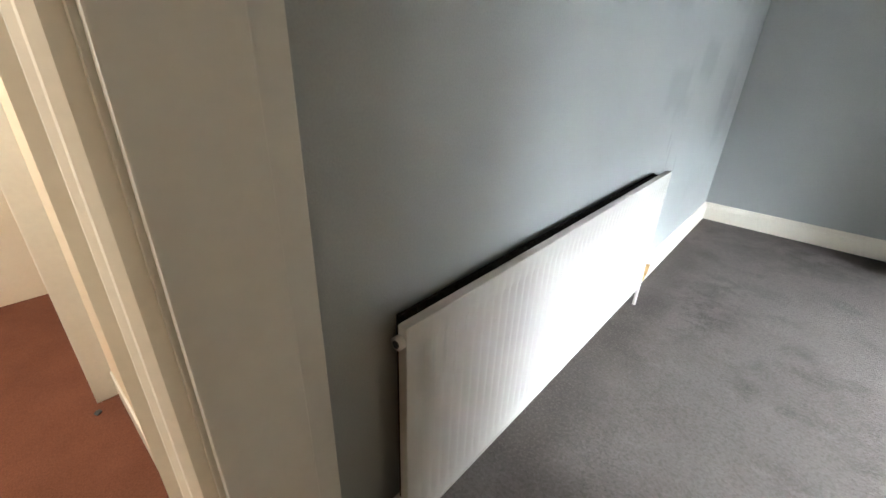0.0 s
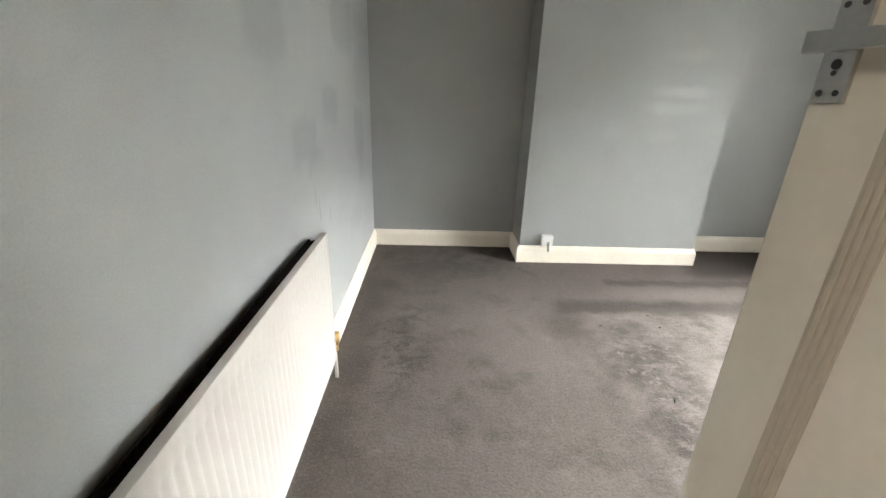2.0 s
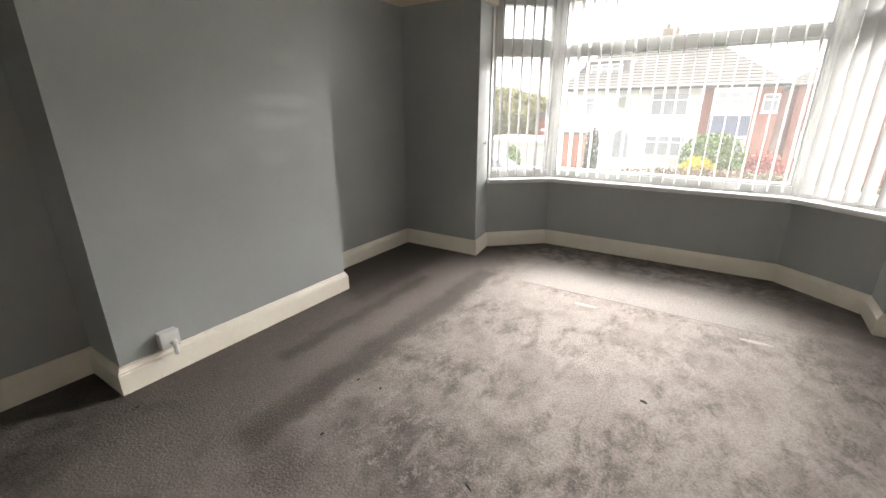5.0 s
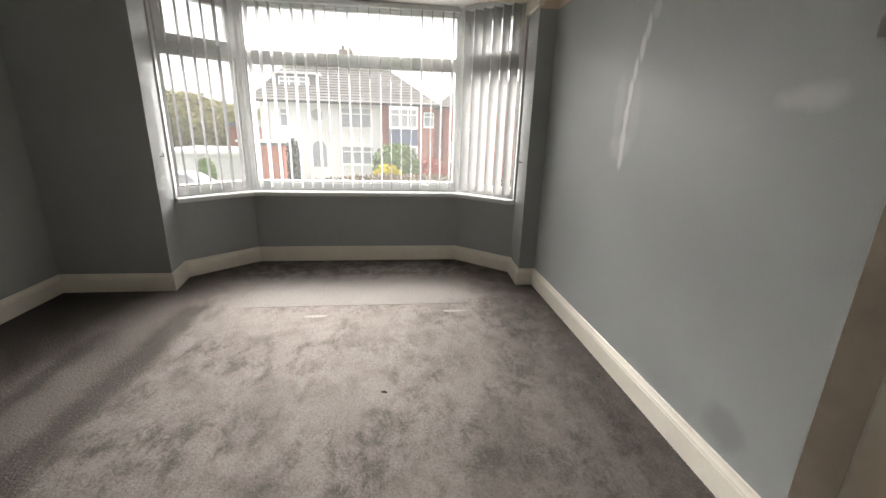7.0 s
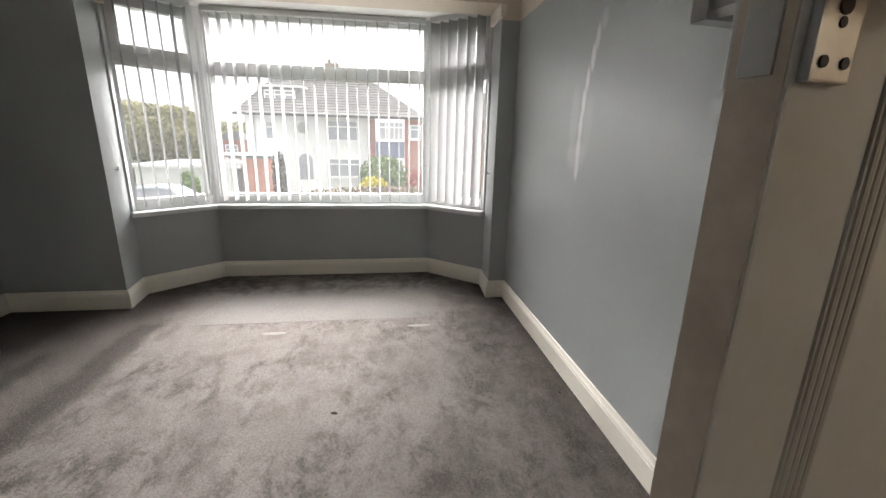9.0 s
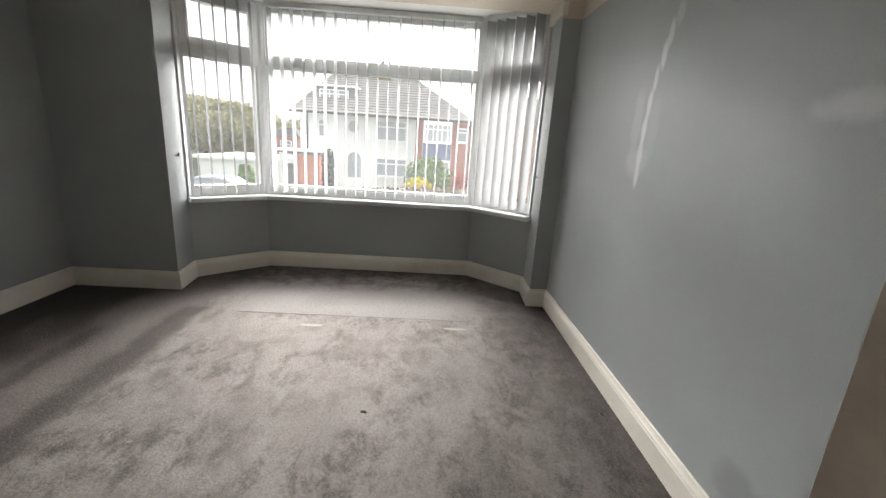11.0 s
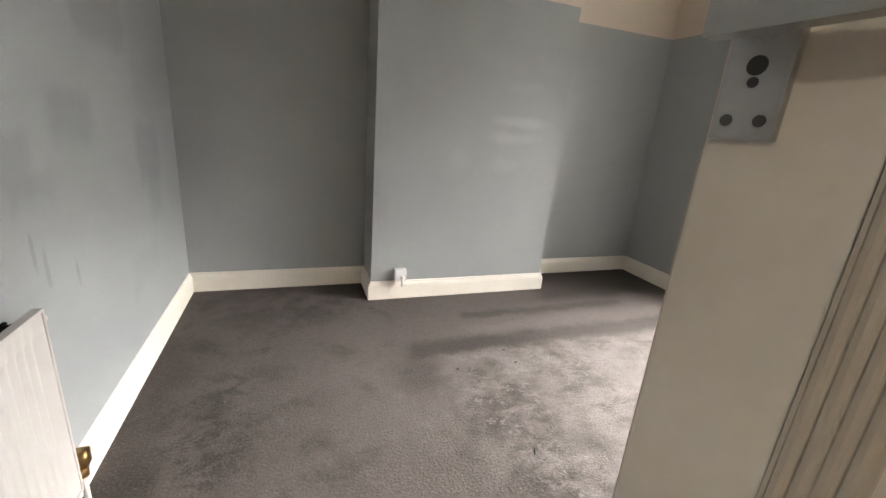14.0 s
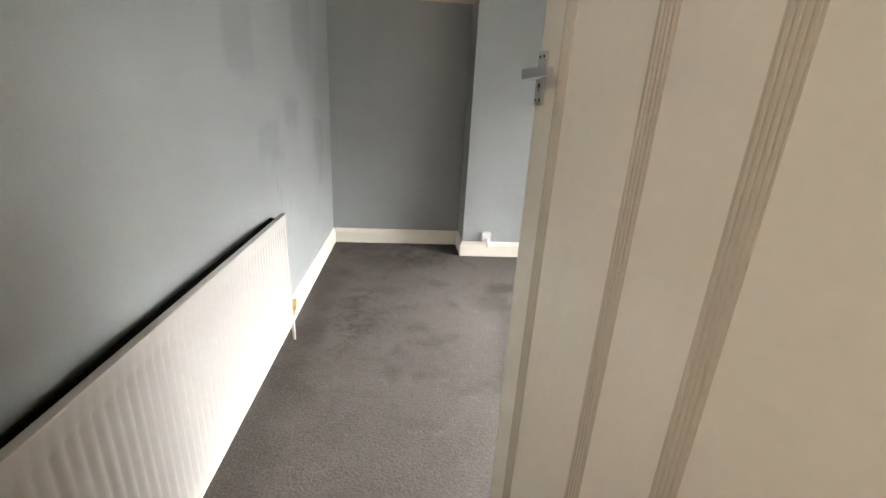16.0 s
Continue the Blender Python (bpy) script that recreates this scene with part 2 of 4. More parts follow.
# the trodden west part: soft cloudy marks
overlay(M_CARPET, MID_PILE, both(M_CARPET, rug(M_CARPET, -1, 1.45, 0.0, 2.5, 0.2, 0.2), pile(M_CARPET, 2.4, 0.40, 0.60, 0.8)))
overlay(M_CARPET, DARK_PILE_SHADE, both(M_CARPET, rug(M_CARPET, -1, 1.35, 1.2, 3.7, 0.3, 0.3), pile(M_CARPET, 4.2, 0.50, 0.68, 0.5)))
overlay(M_CARPET, LIGHT_PILE, both(M_CARPET, rug(M_CARPET, -1, 1.6, -1, 2.6, 0.2, 0.2), pile(M_CARPET, 9.0, 0.56, 0.72, 0.4)))
for x, y, a, b, k in ((0.3, 2.25, 0.16, 0.13, 0.55), (0.43, 1.92, 0.13, 0.10, 0.6), (0.12, 1.83, 0.14, 0.2, 0.7), (0.15, 2.48, 0.12, 0.14, 0.5), (0.45, 3.06, 0.25, 0.2, 0.6), (0.8, 3.13, 0.3, 0.2, 0.65), (0.56, 2.47, 0.12, 0.08, 0.5), (1.05, 3.42, 0.22, 0.22, 0.9), (0.63, 1.57, 0.14, 0.12, 0.3), (0.1, 1.5, 0.1, 0.2, 0.6), (0.3, 3.4, 0.3, 0.2, 0.5), (1.49, 1.85, 0.2, 0.18, 1.0), (1.7, 2.03, 0.2, 0.14, 1.0), (1.61, 2.22, 0.2, 0.1, 0.9), (1.5, 1.45, 0.14, 0.2, 0.9), (1.8, 1.65, 0.2, 0.12, 0.7), (1.95, 0.7, 0.35, 0.3, 0.6), (2.66, 2.24, 0.17, 0.06, 0.6), (3.37, 2.33, 0.12, 0.04, 0.6), (2.45, 1.75, 0.25, 0.12, 0.35), (2.3, 1.4, 0.2, 0.15, 0.35), (2.3, 0.25, 0.9, 0.3, 0.4), (3.4, 0.3, 0.6, 0.25, 0.6)):
    overlay(M_CARPET, DARK_PILE_SHADE, blot(M_CARPET, (x, y, 0), (a * 1.25, b * 1.25, 1), 1.1, 0.8, 8, k * 0.75))
# dark strip by the west wall: pile, with the wall's shade painted in
overlay(M_CARPET, DARK_PILE_SHADE, rug(M_CARPET, -0.2, 0.2, 0.5, 2.9, 0.1, 0.14, 0.5))
# two dark bands along the chimney breast with a light one between
overlay(M_CARPET, DARK_PILE_SHADE, rug(M_CARPET, 1.32, 3.5, 2.43, 2.59, 0.045, 0.07, 0.85))
overlay(M_CARPET, DARK_PILE_SHADE, blot(M_CARPET, (1.30, 2.25, 0), (0.22, 0.3, 1), 1.0, 0.6, 6, 0.6))
overlay(M_CARPET, MID_PILE, rug(M_CARPET, 1.7, 3.6, 2.65, 2.76, 0.04, 0.06, 0.6))
overlay(M_CARPET, DARK_PILE_SHADE, rug(M_CARPET, 1.75, 3.1, 2.82, 2.91, 0.035, 0.06, 0.7))
# right alcove floor darkened, its shade by the skirting put into the colour
overlay(M_CARPET, DARK_PILE_SHADE, rug(M_CARPET, 2.5, 3.8, 2.98, 3.7, 0.12, 0.12, 0.7))
# the bay: pile brushed smooth beyond the joint, darkened along the skirting partly as painted shade
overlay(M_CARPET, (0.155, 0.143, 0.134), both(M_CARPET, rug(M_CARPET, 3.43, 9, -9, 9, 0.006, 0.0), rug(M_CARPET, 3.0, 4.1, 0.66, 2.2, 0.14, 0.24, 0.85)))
overlay(M_CARPET, DARK_PILE_SHADE, both(M_CARPET, rug(M_CARPET, 4.02, 4.7, -0.1, 3.0, 0.1, 0.16), pile(M_CARPET, 7.0, 0.38, 0.6, 0.75, 1.0, 9, 0.7)))
# scuffed clumps where feet have turned the pile
for x, y, a, b in ((1.62, 1.95, 0.36, 0.5), (1.62, 1.42, 0.26, 0.45), (2.15, 2.1, 0.4, 0.25), (0.85, 3.15, 0.45, 0.35), (0.35, 2.1, 0.3, 0.6)):
    overlay(M_CARPET, DARK_PILE_SHADE, both(M_CARPET, blot(M_CARPET, (x, y, 0), (a, b, 1), 0.8, 0.4, 4), pile(M_CARPET, 6.5, 0.47, 0.58, 0.7, 1.3, 10, 0.78)))
for x, y, a, b in ((1.68, 1.95, 0.4, 0.55), (1.7, 1.4, 0.3, 0.4), (2.2, 2.2, 0.5, 0.25)):
    overlay(M_CARPET, LIGHT_PILE, both(M_CARPET, blot(M_CARPET, (x, y, 0), (a, b, 1), 0.6, 0.4, 4), pile(M_CARPET, 11.0, 0.53, 0.61, 0.9, 1.4, 10, 0.78)))
# tufts
overlay(M_CARPET, DARK_PILE_SHADE, pile(M_CARPET, 78.0, 0.44, 0.64, 0.3, 1.0, 3))
overlay(M_CARPET, LIGHT_PILE, pile(M_CARPET, 105.0, 0.50, 0.66, 0.3, 1.0, 3))

M_SLAT = shade("white_blind_fabric", (0.26, 0.26, 0.255), 0.8, vary=0.02, scale=4, grain=400, bump=0)
nt = M_SLAT.node_tree
tr = nt.nodes.new("ShaderNodeBsdfTranslucent")
tr.inputs[0].default_value = (0.4, 0.4, 0.39, 1)
ms = nt.nodes.new("ShaderNodeMixShader")
ms.inputs[0].default_value = 0.2
nt.links.new(nt.nodes["Principled BSDF"].outputs[0], ms.inputs[1])
nt.links.new(tr.outputs[0], ms.inputs[2])
nt.links.new(ms.outputs[0], nt.nodes["Material Output"].inputs[0])

M_GLASS = bpy.data.materials.new("window_glass")
M_GLASS.use_nodes = True
gb = M_GLASS.node_tree.nodes["Principled BSDF"]
gb.inputs["Transmission Weight"].default_value, gb.inputs["Roughness"].default_value, gb.inputs["IOR"].default_value = 1.0, 0.0, 1.45
gb.inputs["Base Color"].default_value = (0.97, 0.99, 0.98, 1)
# faint translucent share added to the panes as painted haze over the view
veil = M_GLASS.node_tree.nodes.new("ShaderNodeBsdfTranslucent")
veil.inputs[0].default_value = (0.85, 0.86, 0.85, 1)
veil_mix = M_GLASS.node_tree.nodes.new("ShaderNodeMixShader")
veil_mix.inputs[0].default_value = 0.012
M_GLASS.node_tree.links.new(gb.outputs[0], veil_mix.inputs[1])
M_GLASS.node_tree.links.new(veil.outputs[0], veil_mix.inputs[2])
M_GLASS.node_tree.links.new(veil_mix.outputs[0], M_GLASS.node_tree.nodes["Material Output"].inputs[0])

# outdoors
M_ROAD = shade("asphalt", (0.05, 0.05, 0.05), 0.9, vary=0.2, scale=0.6, grain=30, bump=0.01)
M_RENDERED = shade("white_render", (0.68, 0.68, 0.67), 0.8, vary=0.05, scale=0.7, grain=20, bump=0.01)
M_ROOF = shade("grey_brown_roof_tiles", (0.18, 0.175, 0.165), 0.8, vary=0.2, scale=1.2, grain=14, bump=0.02)
M_BRICK = shade("red_brick", (0.32, 0.15, 0.12), 0.85, vary=0.2, scale=2, grain=25, bump=0.01)
M_ORANGE = shade("orange_brick", (0.42, 0.17, 0.12), 0.85, vary=0.15, scale=2, grain=25, bump=0.01)
M_BLUEP = shade("slate_blue_panel", (0.14, 0.16, 0.22), 0.6, vary=0.1, scale=2, grain=20, bump=0)
M_OUTGLASS = shade("dark_window_glass", (0.3, 0.315, 0.33), 0.1, vary=0.15, scale=1, grain=5, bump=0)
M_LEAF = shade("hedge_leaves", (0.10, 0.16, 0.045), 0.7, vary=0.4, scale=2, grain=12, bump=0)
M_LEAF2 = shade("yellow_green_leaves", (0.27, 0.26, 0.13), 0.7, vary=0.35, scale=1, grain=8, bump=0)
M_YELLOW = shade("yellow_flowers", (0.45, 0.38, 0.02), 0.7, vary=0.2, scale=2, grain=12, bump=0)
M_DRY = shade("brown_hedge_leaves", (0.17, 0.13, 0.085), 0.8, vary=0.3, scale=2, grain=12, bump=0)
M_REDLEAF = shade("red_leaves", (0.26, 0.07, 0.05), 0.7, vary=0.3, scale=2, grain=12, bump=0)
M_CONIFER = shade("conifer_leaves", (0.04, 0.05, 0.035), 0.8, vary=0.3, scale=2, grain=12, bump=0)
M_CARPAINT = shade("silver_blue_car_paint", (0.35, 0.40, 0.46), 0.3, vary=0.04, scale=2, grain=30, bump=0)
M_BARK = shade("bark", (0.08, 0.06, 0.045), 0.9, vary=0.2, bump=0.01)
M_GRASS = shade("lawn", (0.06, 0.085, 0.025), 0.9, vary=0.3, scale=0.8, grain=15, bump=0.02)
M_BLACK = shade("black_plastic", (0.03, 0.03, 0.03), 0.5, vary=0.1, bump=0)


# ---- mesh helpers ----
def box(bm, x0, x1, y0, y1, z0, z1, m=None):
    vs = [bm.verts.new((x, y, z)) for z in (z0, z1) for x, y in ((x0, y0), (x1, y0), (x1, y1), (x0, y1))]
    for f in ((3, 2, 1, 0), (4, 5, 6, 7), (0, 1, 5, 4), (1, 2, 6, 5), (2, 3, 7, 6), (3, 0, 4, 7)):
        bm.faces.new([vs[i] for i in f])
    if m is not None:
        for v in vs:
            v.co = m @ v.co
    return vs


def soften(bm, width, segments=2):
    bmesh.ops.bevel(bm, geom=bm.edges[:], offset=width, segments=segments, profile=0.7, affect="EDGES", clamp_overlap=True)


def part(name, bm, material, parent=None, label="", smooth=False):
    me = bpy.data.meshes.new(name)
    bmesh.ops.recalc_face_normals(bm, faces=bm.faces[:])
    bm.to_mesh(me)
    bm.free()
    me.materials.append(material)
    if smooth:
        me.polygons.foreach_set("use_smooth", [True] * len(me.polygons))
    ob = new(name, me)
    if parent is not None:
        ob.parent = parent
    if label:
        ob["label"] = label
    return ob


def slab(name, material, x0, x1, y0, y1, z0, z1, parent=None, label="", bevel=0.0, m=None):
    bm = bmesh.new()
    box(bm, x0, x1, y0, y1, z0, z1, m)
    if bevel:
        soften(bm, bevel)
    return part(name, bm, material, parent, label)


def setting(ob, label, category):
    return tagged(ob, label, category, "", "structure")


def thing(name, label, category, at=(0, 0, 0), turn=0.0, group=""):
    e = new(name)
    e.matrix_world = pose(*at, 0, 0, turn)
    return tagged(e, label, category, group)


def rod(bm, a, b, r0, r1=None, n=12):
    a, b = Vector(a), Vector(b)
    q = (b - a).to_track_quat("Z", "Y").to_matrix().to_4x4()
    r1 = r0 if r1 is None else r1
    bmesh.ops.create_cone(bm, cap_ends=True, segments=n, radius1=r0, radius2=r1, depth=(b - a).length, matrix=Matrix.Translation((a + b) / 2) @ q)


def miter(path, i, off):
    """The point at distance off to the right of an open path at corner i."""
    p = Vector(path[i])
    dirs = [(Vector(path[j + 1]) - Vector(path[j])).normalized() for j in (i - 1, i) if 0 <= j < len(path) - 1]
    ns = [Vector((d.y, -d.x)) for d in dirs]
    if len(ns) == 1:
        return p + ns[0] * off
    b = (ns[0] + ns[1])
    return p + b * (off / (1 + ns[0].dot(ns[1])))


def run(bm, path, i, profile):
    """Sweep the closed profile of (offset, z) along segment i of path, mitred at both ends."""
    rings = []
    for k in (i, i + 1):
        rings.append([bm.verts.new((*miter(path, k, o), z)) for o, z in profile])
    n = len(profile)
    for j in range(n):
        bm.faces.new((rings[0][j], rings[0][(j + 1) % n], rings[1][(j + 1) % n], rings[1][j]))
    bm.faces.new(rings[0])
    bm.faces.new(rings[1][::-1])


# ---- the room ----
TOP = 2.46
SILL = 0.62
HEAD = 2.14
ROOM = [(0, -0.076), (0, 3.57), (1.195, 3.57), (1.195, 3.24), (2.594, 3.24), (2.594, 3.57), (3.79, 3.57), (3.79, 2.80), (4.08, 2.84), (4.49, 2.386), (4.49, 0.557), (4.09, 0.117), (3.79, 0.133), (3.79, 0.0), (1.10, 0.0)]
NAMES = ["wall_west", "wall_alcove_left", "chimney_breast_side_left", "chimney_breast_front", "chimney_breast_side_right", "wall_alcove_right", "wall_east_left", "bay_reveal_left", "bay_wall_left", "bay_wall_front", "bay_wall_right", "bay_reveal_right", "wall_east_right", "wall_south"]
for i, name in enumerate(NAMES):
    top = SILL if name.startswith("bay_wall") else TOP
    bm = bmesh.new()
    run(bm, ROOM, i, [(0, 0), (0, top), (-0.11, top), (-0.11, 0)])
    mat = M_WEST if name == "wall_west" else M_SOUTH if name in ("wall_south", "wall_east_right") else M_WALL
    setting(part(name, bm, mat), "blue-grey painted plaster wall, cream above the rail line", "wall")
# streak of white filler and scuffs on the south wall
for x, z, w, h, k in ((2.625, 1.69, 0.026, 0.07, 0.7), (2.652, 1.61, 0.026, 0.08, 0.85), (2.684, 1.52, 0.024, 0.08, 0.85), (2.702, 1.42, 0.026, 0.09, 0.85), (2.711, 1.31, 0.028, 0.09, 0.85), (2.714, 1.2, 0.03, 0.09, 0.8), (2.711, 1.1, 0.026, 0.07, 0.75), (2.79, 1.35, 0.06, 0.2, 0.2), (2.74, 1.16, 0.13, 0.09, 0.28), (2.64, 1.3, 0.06, 0.2, 0.14), (2.58, 1.75, 0.04, 0.06, 0.3)):
    overlay(M_SOUTH, (0.62, 0.63, 0.62), blot(M_SOUTH, (x, 0, z), (w, 0.3, h), 0.6, 0.25, 12, k))
for c, s in (((1.78, 0, 0.24), (0.12, 0.3, 0.10)), ((1.3, 0, 0.5), (0.2, 0.3, 0.12))):
    overlay(M_SOUTH, DEEP, blot(M_SOUTH, c, s, 0.6, 0.35, 9, 0.6))
overlay(M_SOUTH, (0.56, 0.57, 0.56), blot(M_SOUTH, (1.77, 0, 1.335), (0.14, 0.3, 0.05), 0.8, 0.6, 9, 0.45))
overlay(M_SOUTH, CREAM, above(M_SOUTH, 2.04))
# the bay's lintel, ceilings
bm = bmesh.new()
foot = ((3.79, 2.798), (4.08, 2.838), (4.08, 0.119), (3.79, 0.135))
lo, hi = [[bm.verts.new((x, y, z)) for x, y in foot] for z in (HEAD, TOP)]
bm.faces.new(lo)
bm.faces.new(hi)
for i in range(4):
    bm.faces.new((lo[i], lo[(i + 1) % 4], hi[(i + 1) % 4], hi[i]))
setting(part("wall_bay_lintel", bm, M_CREAM), "cream painted beam over the bay window", "wall")
setting(slab("ceiling", M_CEIL, -0.11, 4.07, -0.075, 3.68, TOP, TOP + 0.1), "white painted ceiling", "ceiling")
setting(slab("ceiling_bay", M_CEIL, 4.075, 4.75, 0.0, 2.95, HEAD + 0.045, HEAD + 0.2), "white painted bay ceiling", "ceiling")
for y0, y1, n in ((2.795, 2.842, "left"), (0.112, 0.138, "right")):
    setting(slab("trim_bay_" + n, M_TRIM, 3.783, 4.08, y0 - 0.006, y1 + 0.006, RAIL - 0.03, HEAD - 0.002), "white painted corner block at the bay head", "trim")
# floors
setting(slab("floor", M_CARPET, -0.05, 4.6, -0.06, 3.65, -0.12, 0.0), "grey-brown cut-pile carpet with brushed patches, dents and shade painted along the walls", "carpet")
bm = bmesh.new()
n = 60
strip = [[bm.verts.new((3.43 + side + 0.0015 * math.sin(i * 1.7), 0.58 + 1.66 * i / n, z)) for side, z in ((-0.004, 0.0005), (-0.0015, 0.002), (0.0015, 0.002), (0.004, 0.0005))] for i in range(n + 1)]
for a, b in zip(strip, strip[1:]):
    for k in range(3):
        bm.faces.new((a[k], a[k + 1], b[k + 1], b[k]))
setting(part("trim_carpet_seam", bm, M_SEAM), "joint between two lengths of carpet", "carpet")
# skirting boards
SKIRT = [(0.0, 0.0), (0.021, 0.0), (0.021, 0.098), (0.018, 0.104), (0.0185, 0.110), (0.013, 0.118), (0.009, 0.127), (0.008, 0.134), (0.0, 0.136)]
for i in range(len(ROOM) - 1):
    bm = bmesh.new()
    run(bm, ROOM, i, SKIRT)
    setting(part("baseboard", bm, M_TRIM), "ivory painted moulded skirting board", "skirting")

# ---- doorway and hall ----
DX0, DX1, DY0, DY1 = 0.14, 1.10, -0.215, -0.076
setting(slab("wall_door_side", M_CREAM, -0.11, DX0 - 0.03, DY0, DY1, 0, TOP), "cream painted wall beside the doorway", "wall")
setting(slab("wall_door_head", M_CREAM, DX0 - 0.03, DX1 + 0.03, DY0, DY1, 2.03, TOP), "cream painted wall over the doorway", "wall")
setting(slab("wall_south_back", M_CREAM, DX1 + 0.03, 2.2, DY0, -0.112, 0, TOP), "cream painted hall wall", "wall")
lining = thing("door_lining", "cream gloss painted door lining with a stop", "door frame")
tagged(lining, kind="structure")
slab("jamb", M_DOOR, DX0 - 0.03, DX0, DY0, DY1 + 0.012, 0, 2.03, lining, "", 0.002)
slab("jamb", M_DOOR, DX1, DX1 + 0.03, DY0, DY1 + 0.012, 0, 2.03, lining, "", 0.002)
slab("head", M_DOOR, DX0, DX1, DY0, DY1 + 0.012, 2.0, 2.03, lining, "", 0.002)
slab("stop", M_DOOR, DX0, DX0 + 0.014, DY0 + 0.005, DY1 - 0.028, 0, 2.0, lining, "", 0.002)
slab("stop", M_DOOR, DX1 - 0.014, DX1, DY0 + 0.005, DY1 - 0.028, 0, 2.0, lining, "", 0.002)
ARCH = [(0.0, 0.0), (0.0, 0.014), (0.010, 0.022), (0.026, 0.022), (0.031, 0.016), (0.046, 0.026), (0.056, 0.026), (0.066, 0.038), (0.074, 0.036), (0.078, 0.0)]
for x, s, n in ((DX0 - 0.008, -1, "left"), (DX1 + 0.008, 1, "right")):
    bm = bmesh.new()
    a, b = [[bm.verts.new((x + s * u, DY0 - v, z)) for u, v in ARCH] for z in (0, 2.09)]
    for i in range(len(ARCH)):
        j = (i + 1) % len(ARCH)
        bm.faces.new((a[i], a[j], b[j], b[i]))
    bm.faces.new(a)
    bm.faces.new(b)
    setting(part("trim_architrave_" + n, bm, M_TRIM), "white gloss moulded architrave on the hall side", "trim")
setting(slab("floor_hall", M_HALLC, -2.25, 2.2, -1.75, -0.0605, -0.12, -0.002), "worn red-brown hall carpet", "carpet")
setting(slab("wall_hall_north", M_HALLW, -1.15, -0.11, -0.208, -0.10, 0, TOP), "cream painted hall wall", "wall")
setting(slab("wall_hall_west", M_HALLW, -2.25, -2.13, -1.75, -0.02, 0, TOP), "cream painted hall wall in warm light", "wall")
setting(slab("wall_hall_south", M_HALLW, -2.25, 2.2, -1.85, -1.75, 0, TOP), "cream painted hall wall", "wall")
setting(slab("wall_hall_east", M_HALLW, 2.2, 2.3, -1.85, -0.1, 0, TOP), "cream painted hall wall", "wall")
setting(slab("wall_hall_recess", M_HALLW, -2.25, -1.15, -0.02, 0.05, 0, TOP), "cream painted hall wall", "wall")
setting(slab("ceiling_hall", M_CEIL, -2.3, 2.3, -1.85, -0.06, TOP, TOP + 0.1), "white hall ceiling", "ceiling")
setting(slab("trim_hall", M_TRIM, -1.17, -1.09, -0.275, -0.19, 0, 2.09, bevel=0.004), "white gloss architrave of another doorway", "trim")
setting(slab("baseboard_hall", M_TRIM, -1.07, 0.085, -0.214, -0.199, 0, 0.12, bevel=0.003), "ivory skirting board in the hall", "skirting")

# the door leaf, opened into the room
DOOR_TURN = 10.0
door = thing("door", "cream painted flush door with reeded strips, standing open", "door", (DX1 - 0.01, -0.055, 0.012), DOOR_TURN)
LEAF = 0.79
# local: y along the leaf from the hinge, -x the face towards the doorway
slab("leaf", M_DOOR, 0.0, 0.04, 0.0, LEAF, 0, 1.975, door, "", 0.003)
slab("latch_edge", M_EDGE, 0.002, 0.038, LEAF - 0.001, LEAF + 0.0015, 0.004, 1.97, door, "worn bare edge of the door")
for k in (0.108, 0.374, 0.565):
    y = LEAF - k
    bm = bmesh.new()
    prof = [(y - 0.021, 0.0), (y - 0.020, -0.002)]
    for r in range(4):
        c = y - 0.0135 + 0.009 * r
        for a in range(5):
            prof.append((c + 0.0042 * math.cos(math.pi * (1 - a / 4)), -0.002 - 0.002 * math.sin(math.pi * a / 4)))
    prof += [(y + 0.020, -0.002), (y + 0.021, 0.0)]
    a, b = [[bm.verts.new((q, p, z)) for p, q in prof] for z in (0.004, 1.971)]
    for i in range(len(prof) - 1):
        bm.faces.new((a[i], a[i + 1], b[i + 1], b[i]))
    part("reeded_strip", bm, M_BAND, door, "raised reeded strip down the door face")


def lever(side):
    s = -1 if side == "in" else 1
    x = 0.0 if s < 0 else 0.04
    h = part("handle_plate", boxed(x, x + s * 0.007, LEAF - 0.040, LEAF - 0.005, 1.25, 1.362, 0.0015), M_STEEL, door, "dull aluminium lever plate")
    bm = bmesh.new()
    rod(bm, (x, LEAF - 0.0225, 1.312), (x + s * 0.045, LEAF - 0.0225, 1.312), 0.009)
    vs = box(bm, x + s * 0.032, x + s * 0.046, LEAF - 0.125, LEAF - 0.010, 1.301, 1.323)
    for v in vs:
        if v.co.y < LEAF - 0.1:
            v.co.z = 1.312 + (v.co.z - 1.312) * 0.7
    part("lever", bm, M_STEEL, h)
    bm = bmesh.new()
    rod(bm, (x + s * 0.006, LEAF - 0.0225, 1.291), (x + s * 0.0079, LEAF - 0.0225, 1.291), 0.0055)
    rod(bm, (x + s * 0.006, LEAF - 0.0225, 1.282), (x + s * 0.0079, LEAF - 0.0225, 1.282), 0.003)
    part("keyhole", bm, M_DARK, h, "dark keyhole in the plate")
    for dz in (1.261, 1.351):
        for dy in (0.0135, 0.0315):
            bm = bmesh.new()
            rod(bm, (x + s * 0.006, LEAF - dy, dz), (x + s * 0.0082, LEAF - dy, dz), 0.0034)
            part("screw", bm, M_DARK, h)


def boxed(x0, x1, y0, y1, z0, z1, bevel):
    bm = bmesh.new()
    box(bm, min(x0, x1), max(x0, x1), y0, y1, z0, z1)
    soften(bm, bevel)
    return bm


lever("in")
lever("out")
